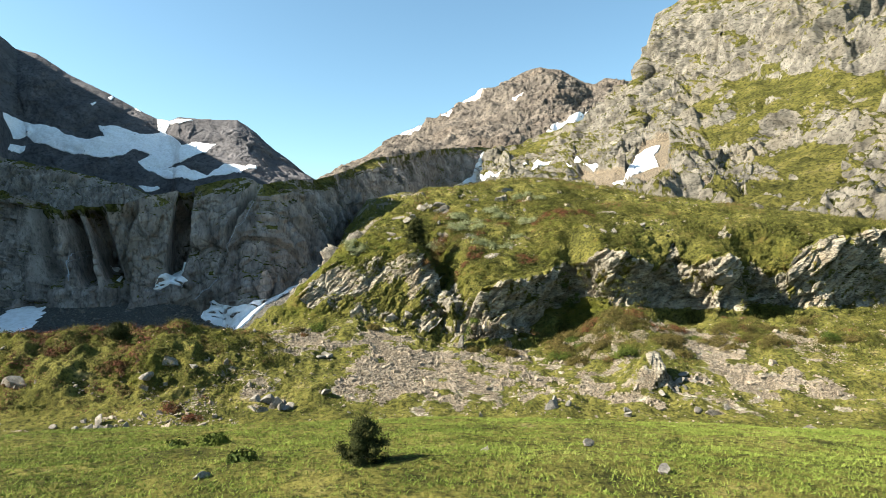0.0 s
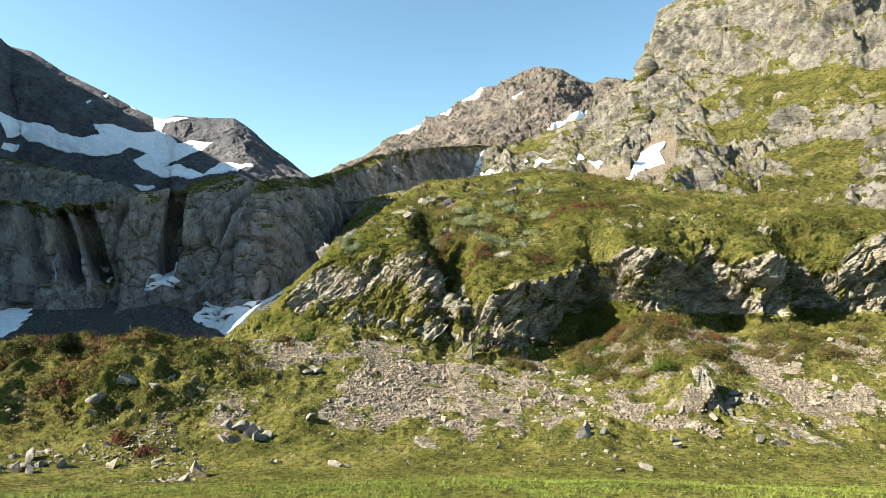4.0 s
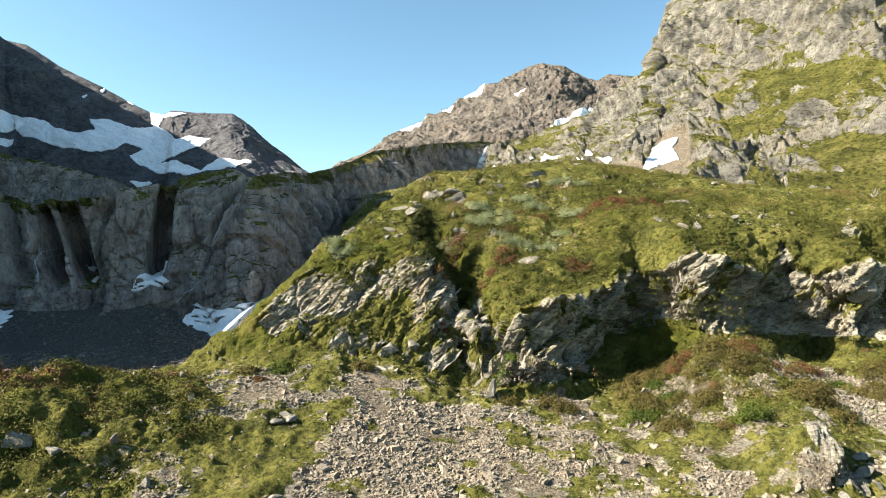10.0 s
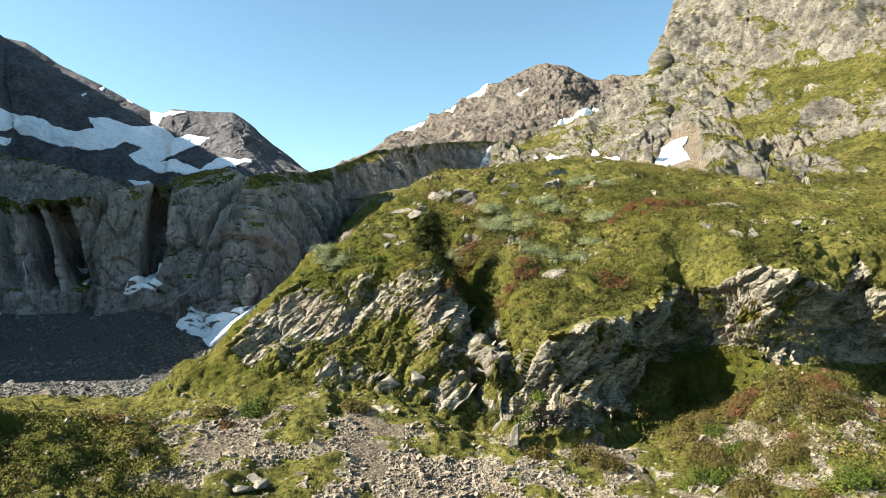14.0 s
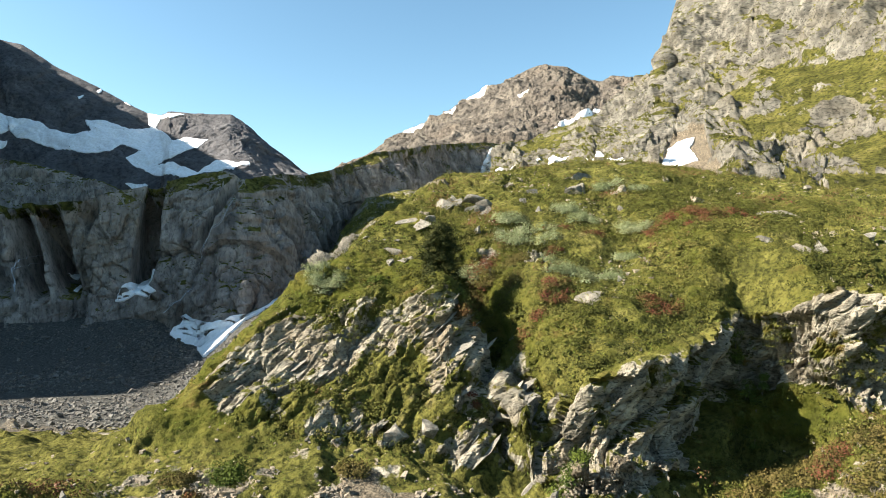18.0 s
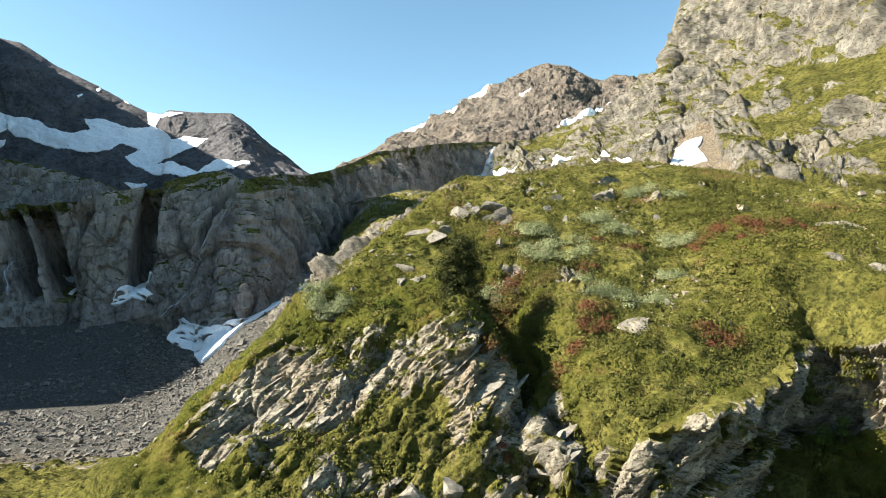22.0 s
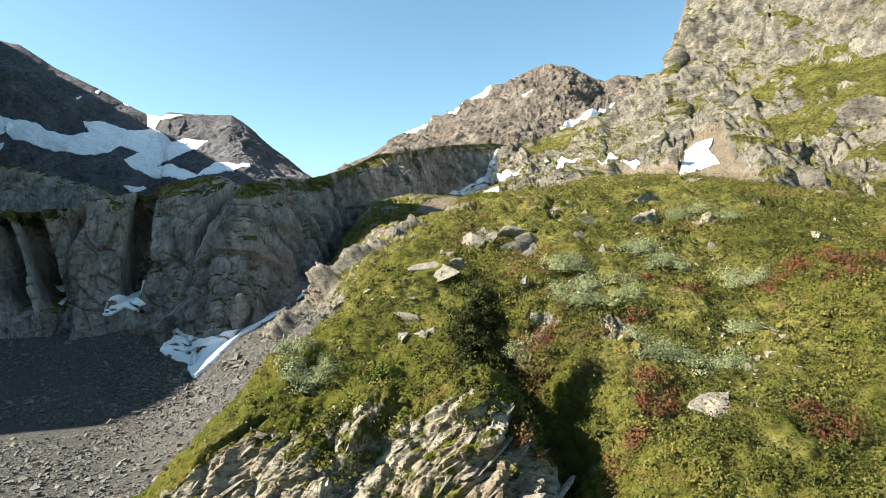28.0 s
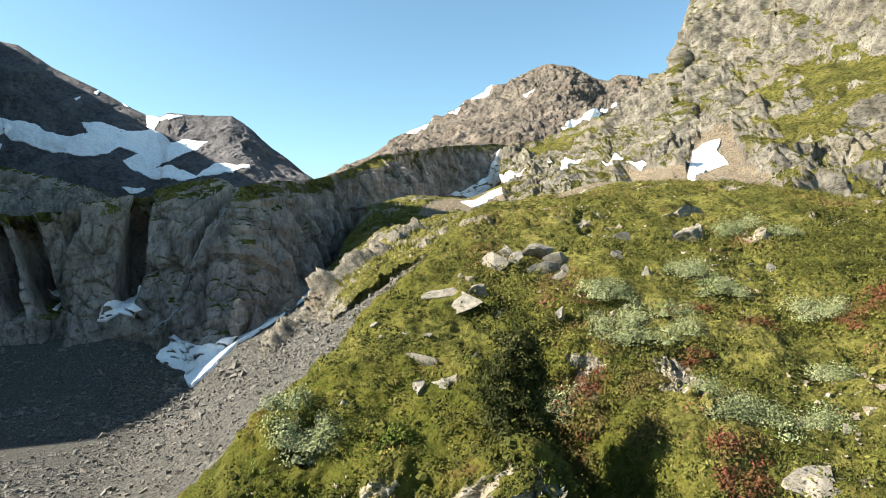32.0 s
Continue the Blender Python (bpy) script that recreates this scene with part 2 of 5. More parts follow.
def height(x, y):
    """The ground's height before its rough relief."""
    foot = np.interp(x, FOOT_X, FOOT_Y)
    edge = 61 + 2.5 * np.sin(x * 0.09) - 6 * smooth(-20, -55, x)
    f = np.clip((y - edge) / (foot - edge), 0, 1.15)
    low = -17.0 + (foot_height(x) + 17.0) * f * (0.75 + 0.25 * f)
    # the near meadow is a low swell in front of the scree
    swell = np.interp(y + 0.06 * np.abs(x), [-300, -40, 5, 14, 19, 27, 34, 37, 41, 48, 56, 64], [-16, -9, -6.6, -6.5, -6.9, -8.4, -9.7, -10.4, -11.9, -14.6, -17.0, -19])
    low = smax(low, swell + 0.25 * np.sin(x * 0.13 + 1) * smooth(50, 30, y), 0.8)
    valley = np.maximum(-13.5 - 0.2 * (y - 92), -41 + 0.03 * np.sin(x * 0.05)) + 0.3 * np.maximum(y - 288, 0) * smooth(-112, -150, x)
    left = smooth(-22, -46, x)
    low = np.where(y > 92, low * (1 - left) + np.minimum(low, valley) * left, low)
    bank = smin(-1 + 0.649 * (x + 40) + 0.0763 * (y - 250) + 0.25 * np.maximum(y - 340, 0), 26 + 0.14 * (y - 290), 8.0)
    behind = smooth(128, 175, y)
    low = low * (1 - behind) + smax(np.minimum(valley, 8), bank - 9 - 0.06 * np.maximum(y - 250, 0), 5.0) * behind
    top, face = knoll_parts(x, y)
    knoll = smin(top, face, 1.6)
    z = smax(low, knoll, 1.2)
    mound = mound_height(x, y)
    z = z + mound
    # a ledge of rock below the dark face, and a heap where the boulders lie
    z = z + 3.1 * smooth(2, 4.5, x) * smooth(15.5, 12.5, x) * smooth(foot - 2.6, foot - 1.7, y) * smooth(foot + 1.5, foot, y)
    z = z + 3.1 * smooth(19.0, 24.4, x) * smooth(26.0, 24.8, x) * np.exp(-((y - 70.6 - 0.2 * (x - 24)) / 2.5) ** 2)
    z = z + 3.2 * np.exp(-((x + 3.8 + 0.35 * (y - 95)) / 2.4) ** 2) * smooth(88, 91, y) * smooth(100, 96, y)
    across = x - 0.7 + 0.35 * (y - 95)
    cleft = 6.2 * np.exp(-(across / np.where(across < 0, 1.3, 2.3)) ** 2) * smooth(86, 91, y) * smooth(107, 101, y)
    z = z - cleft
    hollow = 4.5 * np.exp(-((x - 20.5) / 2.8) ** 2) * smooth(88, 92, y) * smooth(104, 97, y)
    hollow = hollow + 7.0 * np.exp(-((x - 35 - 0.2 * (y - 92)) / 4.5) ** 2) * smooth(89, 92, y) * smooth(99, 94, y)
    hollow = hollow + 6.5 * np.exp(-((x - 50) / 5) ** 2) * smooth(91, 94, y) * smooth(101, 96, y)
    z = z - hollow
    far = smooth(250, 700, np.abs(x)) + smooth(-100, -700, y)
    far = np.clip(far + smooth(420, 520, y) * smooth(-60, -120, x), 0, 1)
    z = np.minimum(z, 90)
    return z * (1 - far) + far * (-60)


def spread(lo, hi, fine_lo, fine_hi, step, coarse):
    """Grid lines: even between fine_lo and fine_hi, widening out to lo and hi."""
    def tail(start, end):
        out, s, v = [], step, start
        while v < end:
            s = min(s * 1.07, coarse)
            v += s
            out.append(v)
        return out
    mid = np.arange(fine_lo, fine_hi, step)
    return np.array([-v for v in tail(-fine_lo, -lo)][::-1] + list(mid) + tail(mid[-1], hi))


# the rock beds climb to the right: along the bed, across it, through it
BEDS = np.array(((0.72, 0.25, 0.65), (0.30, -0.94, 0.05), (-0.62, -0.23, 0.74)))


# ---- outlines and blurring on grids ----
def inside(px, py, poly):
    hit = np.zeros(px.shape, bool)
    for (x0, y0), (x1, y1) in zip(poly, poly[1:] + poly[:1]):
        cross = ((y0 > py) != (y1 > py)) & (px < (x1 - x0) * (py - y0) / (y1 - y0 + 1e-12) + x0)
        hit ^= cross
    return hit


def blur(a, times):
    for _ in range(times):
        p = np.pad(a, [(1, 1), (1, 1)] + [(0, 0)] * (a.ndim - 2), mode="edge")
        a = (p[:-2, 1:-1] + p[2:, 1:-1] + p[1:-1, :-2] + p[1:-1, 2:] + 2 * p[1:-1, 1:-1]) / 6
    return a


def bed_steps(q, widths, seed, axes=BEDS):
    """Stepped edges of tilted beds: each bed shows its long smooth side and breaks off steeply; every bed is jointed along its length."""
    along, through = q @ axes[0], -(q @ axes[2])
    out = 0
    for k, (width, amp) in enumerate(widths):
        c = through / width + 0.35 * fbm(q, 3.5 * width, 2, seed=seed + k)
        bed = np.floor(c)
        f = c - bed
        bed = bed.astype(np.int64)
        joint = np.floor(along / (3.2 * width) + 0.5 * lattice(bed, 0 * bed, 0 * bed, seed + 5)).astype(np.int64)
        out = out + amp * (np.minimum(f, (1 - f) * 7) - 0.4) * (0.55 + 0.45 * lattice(bed, joint, 0 * bed, seed + 9)) + 0.18 * amp * lattice(bed, joint, 0 * bed + 3, seed + 12)
    return out


def front_rock(x, y, z, patch):
    """Where the knoll's front is bare rock: below its turf edge and above the grown foot."""
    top, face = knoll_parts(x, y)
    low = np.interp(x, [-30, -26, -20, -10, -4, 2, 14, 18, 22, 34, 60], [-5, -6.5, -8.6, -10.6, -11.8, -13.0, -12.8, -10.2, -7.6, -9.4, -9.2])
    f = smooth(1.3, -1.0, face - top + 1.3 * patch) * smooth(low - 0.5, low + 0.9, z + 0.8 * patch)
    return f * smooth(83, 85, y) * smooth(150, 120, y) * smooth(-25, -20, x + 3 * patch)


def ground_rows(xs):
    """The grid's y lines, column by column: on the knoll's front they follow the rise of the slope."""
    tails = spread(-3500, 4800, 13, 136, 0.25, 260)
    before = np.concatenate([tails[tails < 13], np.arange(13, 40, 0.27), np.arange(40, 58, 0.6), np.arange(58, 82, 0.30)])
    after = np.concatenate([np.arange(104.22, 136, 0.22), tails[tails > 136]])
    yy = np.linspace(82, 104, 331)
    X, Y = np.meshgrid(xs, yy, indexing="ij")
    way = np.hypot(np.gradient(Y, axis=1), np.gradient(height(X, Y), axis=1))
    way = blur(way, 8)
    way[:, 0] = 0
    run = np.cumsum(way, 1)
    run /= run[:, -1:]
    share = np.linspace(0, 1, 236)
    mid = np.stack([np.interp(share, r, yy) for r in run])
    for _ in range(10):
        mid[1:-1] = 0.25 * mid[:-2] + 0.5 * mid[1:-1] + 0.25 * mid[2:]
    n = len(xs)
    return np.concatenate([np.tile(before, (n, 1)), mid, np.tile(after, (n, 1))], 1)


def ground_mesh():
    tails = spread(-4200, 4200, -56, 84, 0.26, 260)
    xs = np.concatenate([tails[tails < -27], np.arange(-27, 58, 0.155), tails[tails > 58]])
    Y = ground_rows(xs)
    X = np.repeat(xs[:, None], Y.shape[1], 1)
    P = np.stack([X, Y, height(X, Y)], -1)
    N = blur(grid_normals(P), 5)
    N /= np.linalg.norm(N, axis=-1, keepdims=True)
    flat, n = P.reshape(-1, 3), N.reshape(-1, 3)
    x, y, z = flat.T
    top, face = knoll_parts(x, y)
    near = smooth(260, 120, np.hypot(x, y - 80))
    # bare rock on the knoll's steep front, with strips of turf along the beds
    patch = fbm(flat, 9, 4, seed=3)
    front = front_rock(x, y, z, patch)
    inbeds = flat @ BEDS.T
    strips = fbm(inbeds, 1.0, 4, 0.55, seed=8, squash=(0.16, 0.4, 0.55))
    cleft = np.exp(-((x - 0.8 + 0.35 * (y - 95)) / 2.0) ** 2) * smooth(87, 90, y) * smooth(101, 97, y)
    tufts = fbm(flat, 2.0, 4, seed=18)
    rock = front * (0.54 + 0.26 * smooth(1, 5, x) + 0.95 * strips * (1 - 0.45 * smooth(1, 5, x)) + 0.25 * patch + 0.35 * tufts)
    rock = np.clip(rock, 0, 1)
    rock = np.maximum(rock, cleft * (0.6 + 0.8 * tufts))
    rock = np.maximum(rock, smooth(23.2, 24.4, x + 1.6 * tufts) * smooth(27.0, 26.0, x) * smooth(67.0, 68.2, y) * smooth(73.5, 72, y))
    rock = np.maximum(rock, smooth(0.36, 0.6, fbm(flat, 5, 4, seed=9)) * smooth(96, 100, y) * 0.8 * near)
    # stones at the foot, the gully behind and the valley floor
    pebbly = fbm(flat, 7, 4, seed=5)
    pebbly = pebbly + 0.85 * fbm(flat, 1.9, 3, seed=6)
    scree = smooth(60, 66, y + 3 * pebbly) * smooth(90, 84, y) * (0.38 + 0.30 * smooth(4, -8, x) * smooth(86, 79, y) + 1.1 * pebbly) * smooth(-30, -20, x) * smooth(70, 45, x)
    scree = np.maximum(scree, smooth(-16, -22, z + 4 * pebbly) * smooth(95, 120, y))
    # thin turf has taken hold between the boulders of the valley
    scree = scree * (1 - 0.75 * smooth(0.02, 0.3, fbm(flat, 26, 4, seed=57) + 0.3 * pebbly) * smooth(205, 240, y) * smooth(325, 300, y) * smooth(-150, -125, x) * smooth(-70, -95, x))
    upper = smooth(140, 165, y) * smooth(40, 10, x) * smooth(360, 330, y)
    scree = np.maximum(scree, upper)
    rock = np.maximum(rock, smooth(330, 360, y) * (0.5 + 1.2 * fbm(flat, 22, 4, seed=14)))
    scree = np.clip(scree, 0, 1)
    # relief: tilted beds that step up the faces, undercut walls, hummocks in the turf
    hum = fbm(flat, 3.4, 5, 0.5, seed=41)
    bushy = smooth(0.25, 1.2, mound_height(x, y)) * smooth(-14, -20, x)
    tuft_relief = 0.42 * fbm(flat, 1.5, 3, seed=43) + 0.26 * np.maximum(fbm(flat, 0.9, 2, seed=44), 0) * near
    soil = np.clip(1 - np.maximum(rock, scree), 0, 1)
    disp = soil * near * ((1.05 + 0.55 * bushy) * hum + (1 + 0.8 * bushy) * tuft_relief) + scree * near * 0.10 * fbm(flat, 1.1, 3, seed=51)
    sel = np.where(((rock > 0.05) | (front > 0.2)) & (near > 0.3))[0]
    q = flat[sel]
    qx, qz = q[:, 0], q[:, 2]
    wob = q + 0.35 * np.stack([fbm(q, 3.0, 3, seed=70 + k) for k in range(3)], -1)
    rr = smooth(0.02, 0.4, np.maximum(rock[sel], 0.35 * front[sel]))
    wall = smooth(1.5, 4.5, qx) * smooth(83, 86, q[:, 1]) * smooth(104, 100, q[:, 1])
    b1, e1 = blocks(wob, BEDS, (6.0, 2.6, 1.8), 11, 0.45)
    b2, e2 = blocks(wob, BEDS, (1.7, 0.9, 0.55), 17, 0.6)
    steps = bed_steps(wob, ((3.6, 1.6), (1.5, 0.85), (0.52, 0.22)), 35)
    vary = 0.65 + 0.9 * fbm(q, 4.0, 2, seed=37)
    relief = steps * vary * (1 - 0.8 * wall) + (0.38 + 0.5 * wall) * b1 - 0.30 * smooth(0.14, 0.0, e1) + (0.12 + 0.22 * wall) * b2 - 0.14 * smooth(0.2, 0.0, e2)
    relief = relief + (0.7 + 0.9 * wall) * fbm(q, 5.5, 4, 0.55, seed=31) + 0.07 * fbm(q, 0.8, 3, seed=33)
    lip = -1.3 + 0.47 * (np.interp(qx, FOOT_X, FOOT_Y) + 1.5 - 97.5) + 3.7 * smooth(15, 20, qx)
    up = np.clip((qz - foot_height(qx)) / np.maximum(lip - foot_height(qx), 2.0), 0, 1.2)
    relief = relief + wall * front[sel] * 2.6 * (smooth(0.05, 0.95, up) - 0.62)
    disp[sel] += rr * relief
    meadow = smooth(66, 58, y)
    disp = disp * (1 - 0.8 * meadow) + 3.0 * smooth(330, 380, y) * smooth(700, 600, y) * fbm(flat, 16, 5, 0.55, seed=62, ridged=True) + 2.2 * (1 - near) * fbm(flat, 60, 4, seed=61)
    out = flat + n * disp[:, None]
    # turf holds on the level ledges of the rock
    flatness = grid_normals(out.reshape(P.shape)).reshape(-1, 3)[:, 2]
    rock = rock - 0.45 * smooth(0.80, 0.94, flatness) * front
    grass = np.clip(1 - np.maximum(rock, scree), 0, 1)
    heath = smooth(-0.30, 0.20, fbm(flat, 7, 4, seed=66)) * (smooth(-12.5, -9.5, np.minimum(top, face)) * smooth(170, 130, y) * (0.45 + 0.55 * smooth(36, 20, x)) * (0.3 + 0.7 * smooth(122, 108, y)) + bushy + 0.7 * smooth(74, 80, y) * smooth(10, 18, x) * smooth(98, 92, y))
    # where the scree turns from brown to dark grey: valley floor and bank behind the knoll
    grey_scree = smooth(-17, -25, z + 3 * pebbly) * smooth(95, 125, y) * smooth(6, -24, x + 0.25 * (y - 170))
    grey_scree = np.maximum(grey_scree, smooth(118, 135, y) * smooth(0, -20, x + 0.25 * (y - 170)))
    return xs, Y, out.reshape(P.shape), np.clip(rock, 0, 1), scree, grass, np.clip(heath * near, 0, 1), grey_scree


GX, GY, GP, g_rock, g_scree, g_grass, g_heath, g_damp = ground_mesh()
ground_faces = grid_faces(*GY.shape)
ground = new("ground", mesh_from("ground", GP.reshape(-1, 3), ground_faces, MAT_GROUND, smooth_shade=g_rock[ground_faces].mean(1) < 0.35, attrs={"grass": g_grass, "scree": g_scree, "heath": g_heath, "grey_scree": g_damp}))
tagged(ground, "alpine meadow, heath-covered knoll and grey scree", "ground", kind="structure")
G_ROCK, G_SCREE = g_rock.reshape(GY.shape), g_scree.reshape(GY.shape)


# ---- far slopes: sheets stretched over their spines ----
def sheet(name, spines, nu, nv, mat, size, depth, seed, grass_at, grass_bias, cells=(0.5, 0.5, 1.0), axes=np.eye(3), clefts=(), block=0.5, gully=0.5, meadows=(), runs=(), lean=0.9, back=(0, 260, -220), groove=1.0, strata=(), ribs=(), crag=0.0):
    """A mountain side from spines listed foot to crest, with a back slope."""
    S = np.array(spines, float)
    k, m = S.shape[:2]
    u = np.linspace(0, 1, m)
    uu = np.linspace(0, 1, nu)
    L = np.stack([[np.interp(uu, u, S[i, :, a]) for a in range(3)] for i in range(k)]).transpose(0, 2, 1)
    vv = np.linspace(0, 1, nv) * (k - 1)
    i0 = np.minimum(vv.astype(int), k - 2)
    w = (vv - i0)[None, :, None]
    P = L[i0].transpose(1, 0, 2) * (1 - w) + L[i0 + 1].transpose(1, 0, 2) * w
    for _ in range(3):
        P[:, 1:-1] = 0.25 * P[:, :-2] + 0.5 * P[:, 1:-1] + 0.25 * P[:, 2:]
        P[1:-1] = 0.25 * P[:-2] + 0.5 * P[1:-1] + 0.25 * P[2:]
    N = grid_normals(P)
    flat, n = P.reshape(-1, 3), N.reshape(-1, 3)
    big = fbm(flat, size * 1.6, 6, 0.5, seed=seed)
    fine = fbm(flat, size * 0.3, 5, 0.55, seed=seed + 20)
    d = depth * (big + 0.35 * fine)
    wob = flat + 0.14 * size * np.stack([fbm(flat, size * 0.8, 3, seed=seed + 50 + k) for k in range(3)], -1)
    b1, e1 = blocks(wob, axes, np.array(cells) * size, seed + 60, lean)
    b2, e2 = blocks(wob, axes, np.array(cells) * size * 0.36, seed + 70, lean)
    b3, e3 = blocks(wob, axes, np.array(cells) * size * 0.13, seed + 75, lean)
    d = d + depth * block * (0.16 * b3 - 0.09 * smooth(0.25, 0.0, e3))
    d = d + depth * block * (0.8 * b1 - 0.4 * groove * smooth(0.14, 0.0, e1) + 0.42 * b2 - 0.2 * groove * smooth(0.2, 0.0, e2))
    d = d + depth * gully * fbm(wob, size * 0.9, 6, 0.55, seed=seed + 80, ridged=True, squash=(1, 1, 0.4))
    if crag:
        high_up = np.tile(smooth(0.72, 0.86, np.linspace(0, 1, nv)), nu)
        d = d + crag * high_up * fbm(wob, size * 0.55, 4, 0.5, seed=seed + 85, ridged=True, squash=(1, 1, 0.10))
    if strata:
        d = d + bed_steps(wob, strata, seed + 95, axes)
    for top_x, foot_x, wide, deep in clefts:
        vv2 = np.tile(np.linspace(0, 1, nv), nu)
        gap = (flat[:, 0] - (foot_x + (top_x - foot_x) * vv2)) / wide
        d = d - deep * np.exp(-np.abs(gap) ** 6) * smooth(0.30, 0.55, vv2)
    bare = np.zeros(len(flat))
    for x0, y0, x1, y1, wide, high in ribs:
        along = np.array((x1 - x0, y1 - y0))
        f = ((flat[:, :2] - (x0, y0)) @ along) / (along @ along)
        off = np.linalg.norm(flat[:, :2] - (x0, y0) - np.clip(f, 0, 1)[:, None] * along, axis=1) + 0.5 * wide * fbm(flat, 2 * wide, 3, seed=seed + 97)
        crag = smooth(wide, 0.35 * wide, off)
        bare = np.maximum(bare, crag)
        d = d + high * crag * (1 + 0.5 * fine)
    v = np.tile(np.linspace(0, 1, nv), nu)
    soft = np.zeros((nu, nv))
    stony = np.zeros((nu, nv))
    ug, vg = np.meshgrid(np.linspace(0, 1, nu), np.linspace(0, 1, nv), indexing="ij")
    for outline in meadows:
        soft = np.maximum(soft, blur(inside(ug, vg, outline).astype(float), 14))
    for outline in runs:
        stony = np.maximum(stony, blur(inside(ug, vg, outline).astype(float), 10))
    lumps = fbm(flat, size * 0.7, 4, seed=seed + 90).reshape(nu, nv)
    soft, stony = np.clip(soft * (0.80 + 1.5 * lumps), 0, 1), np.clip(stony * (1.1 + 0.5 * lumps) - bare.reshape(nu, nv), 0, 1)
    d = d * (1 - np.maximum(0.68 * soft, 0.85 * stony).ravel())
    d = d * (0.2 + 0.8 * smooth(1.0, 0.86, v))
    out = (flat + n * d[:, None]).reshape(P.shape)
    n2 = grid_normals(out).reshape(-1, 3)
    g = grass_at(flat, n2, n, v) + grass_bias + 0.55 * soft.ravel() - stony.ravel() - 0.8 * bare
    rear = np.array(back)
    tail = np.stack([out[:, -1] + rear * f for f in (0.08, 0.4, 1.0)], 1)
    skirt = out[:, :1] + np.array((0.0, 1.5, -14.0))
    full = np.concatenate([skirt, out, tail], 1)
    pad = np.zeros((nu, 3))
    grass = np.concatenate([pad[:, :1], np.clip(g, 0, 1).reshape(nu, nv), pad], 1)
    scree = np.concatenate([pad[:, :1], stony, pad], 1)
    return full, grass, scree, out


def add_sheet(name, data, mat, label, grey_scree=-1.0, soft_shade=True):
    full, grass, scree, _ = data
    nu, nv = full.shape[:2]
    ob = new(name, mesh_from(name, full.reshape(-1, 3), grid_faces(nu, nv), mat, {"grass": grass, "scree": scree, "grey_scree": np.repeat(smooth(grey_scree, grey_scree - 0.2, np.linspace(0, 1, nu))[:, None], nv, 1)}, smooth_shade=soft_shade))
    return tagged(ob, label, "mountain", kind="structure")


def ledge_grass(strength, slope_lo, slope_hi, size, seed, top=0.0):
    def f(p, n2, n, v):
        return strength * smooth(slope_lo, slope_hi, n2[:, 2]) + 0.5 * fbm(p, size, 4, seed=seed) + top * smooth(0.84, 0.95, v)
    return f


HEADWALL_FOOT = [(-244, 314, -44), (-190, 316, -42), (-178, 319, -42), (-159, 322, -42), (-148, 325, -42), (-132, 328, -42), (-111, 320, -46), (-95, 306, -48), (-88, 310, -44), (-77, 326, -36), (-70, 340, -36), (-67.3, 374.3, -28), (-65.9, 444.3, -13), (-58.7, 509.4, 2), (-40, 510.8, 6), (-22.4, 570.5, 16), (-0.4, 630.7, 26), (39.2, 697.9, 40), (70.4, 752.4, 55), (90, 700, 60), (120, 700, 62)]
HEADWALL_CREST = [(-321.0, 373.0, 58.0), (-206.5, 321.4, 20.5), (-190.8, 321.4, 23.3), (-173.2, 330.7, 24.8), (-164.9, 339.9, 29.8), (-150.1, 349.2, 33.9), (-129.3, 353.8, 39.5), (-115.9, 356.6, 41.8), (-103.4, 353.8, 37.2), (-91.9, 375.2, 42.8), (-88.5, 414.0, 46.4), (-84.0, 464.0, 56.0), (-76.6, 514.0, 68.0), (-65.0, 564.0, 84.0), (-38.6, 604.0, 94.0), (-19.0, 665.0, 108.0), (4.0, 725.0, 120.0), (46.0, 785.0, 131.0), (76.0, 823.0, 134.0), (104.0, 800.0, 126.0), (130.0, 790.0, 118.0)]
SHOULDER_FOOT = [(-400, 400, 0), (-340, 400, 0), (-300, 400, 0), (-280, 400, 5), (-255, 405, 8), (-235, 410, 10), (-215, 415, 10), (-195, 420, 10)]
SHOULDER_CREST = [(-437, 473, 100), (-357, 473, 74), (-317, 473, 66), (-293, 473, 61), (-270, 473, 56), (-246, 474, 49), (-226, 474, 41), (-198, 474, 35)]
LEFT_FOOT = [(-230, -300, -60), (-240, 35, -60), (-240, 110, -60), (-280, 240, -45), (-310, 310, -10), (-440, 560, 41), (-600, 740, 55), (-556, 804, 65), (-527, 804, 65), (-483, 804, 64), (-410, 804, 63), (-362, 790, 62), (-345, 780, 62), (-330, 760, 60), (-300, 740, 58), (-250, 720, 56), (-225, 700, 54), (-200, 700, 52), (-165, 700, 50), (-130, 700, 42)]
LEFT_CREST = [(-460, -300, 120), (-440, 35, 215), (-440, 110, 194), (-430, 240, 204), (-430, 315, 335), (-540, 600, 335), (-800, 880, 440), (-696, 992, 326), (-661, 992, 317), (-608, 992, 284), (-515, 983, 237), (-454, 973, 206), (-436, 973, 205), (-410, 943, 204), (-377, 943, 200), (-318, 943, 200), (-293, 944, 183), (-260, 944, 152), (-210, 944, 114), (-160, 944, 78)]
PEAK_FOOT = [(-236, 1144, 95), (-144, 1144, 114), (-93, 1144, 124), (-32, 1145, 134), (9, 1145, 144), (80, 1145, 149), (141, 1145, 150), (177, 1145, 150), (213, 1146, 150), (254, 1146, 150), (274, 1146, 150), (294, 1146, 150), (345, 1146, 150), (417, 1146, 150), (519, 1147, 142)]
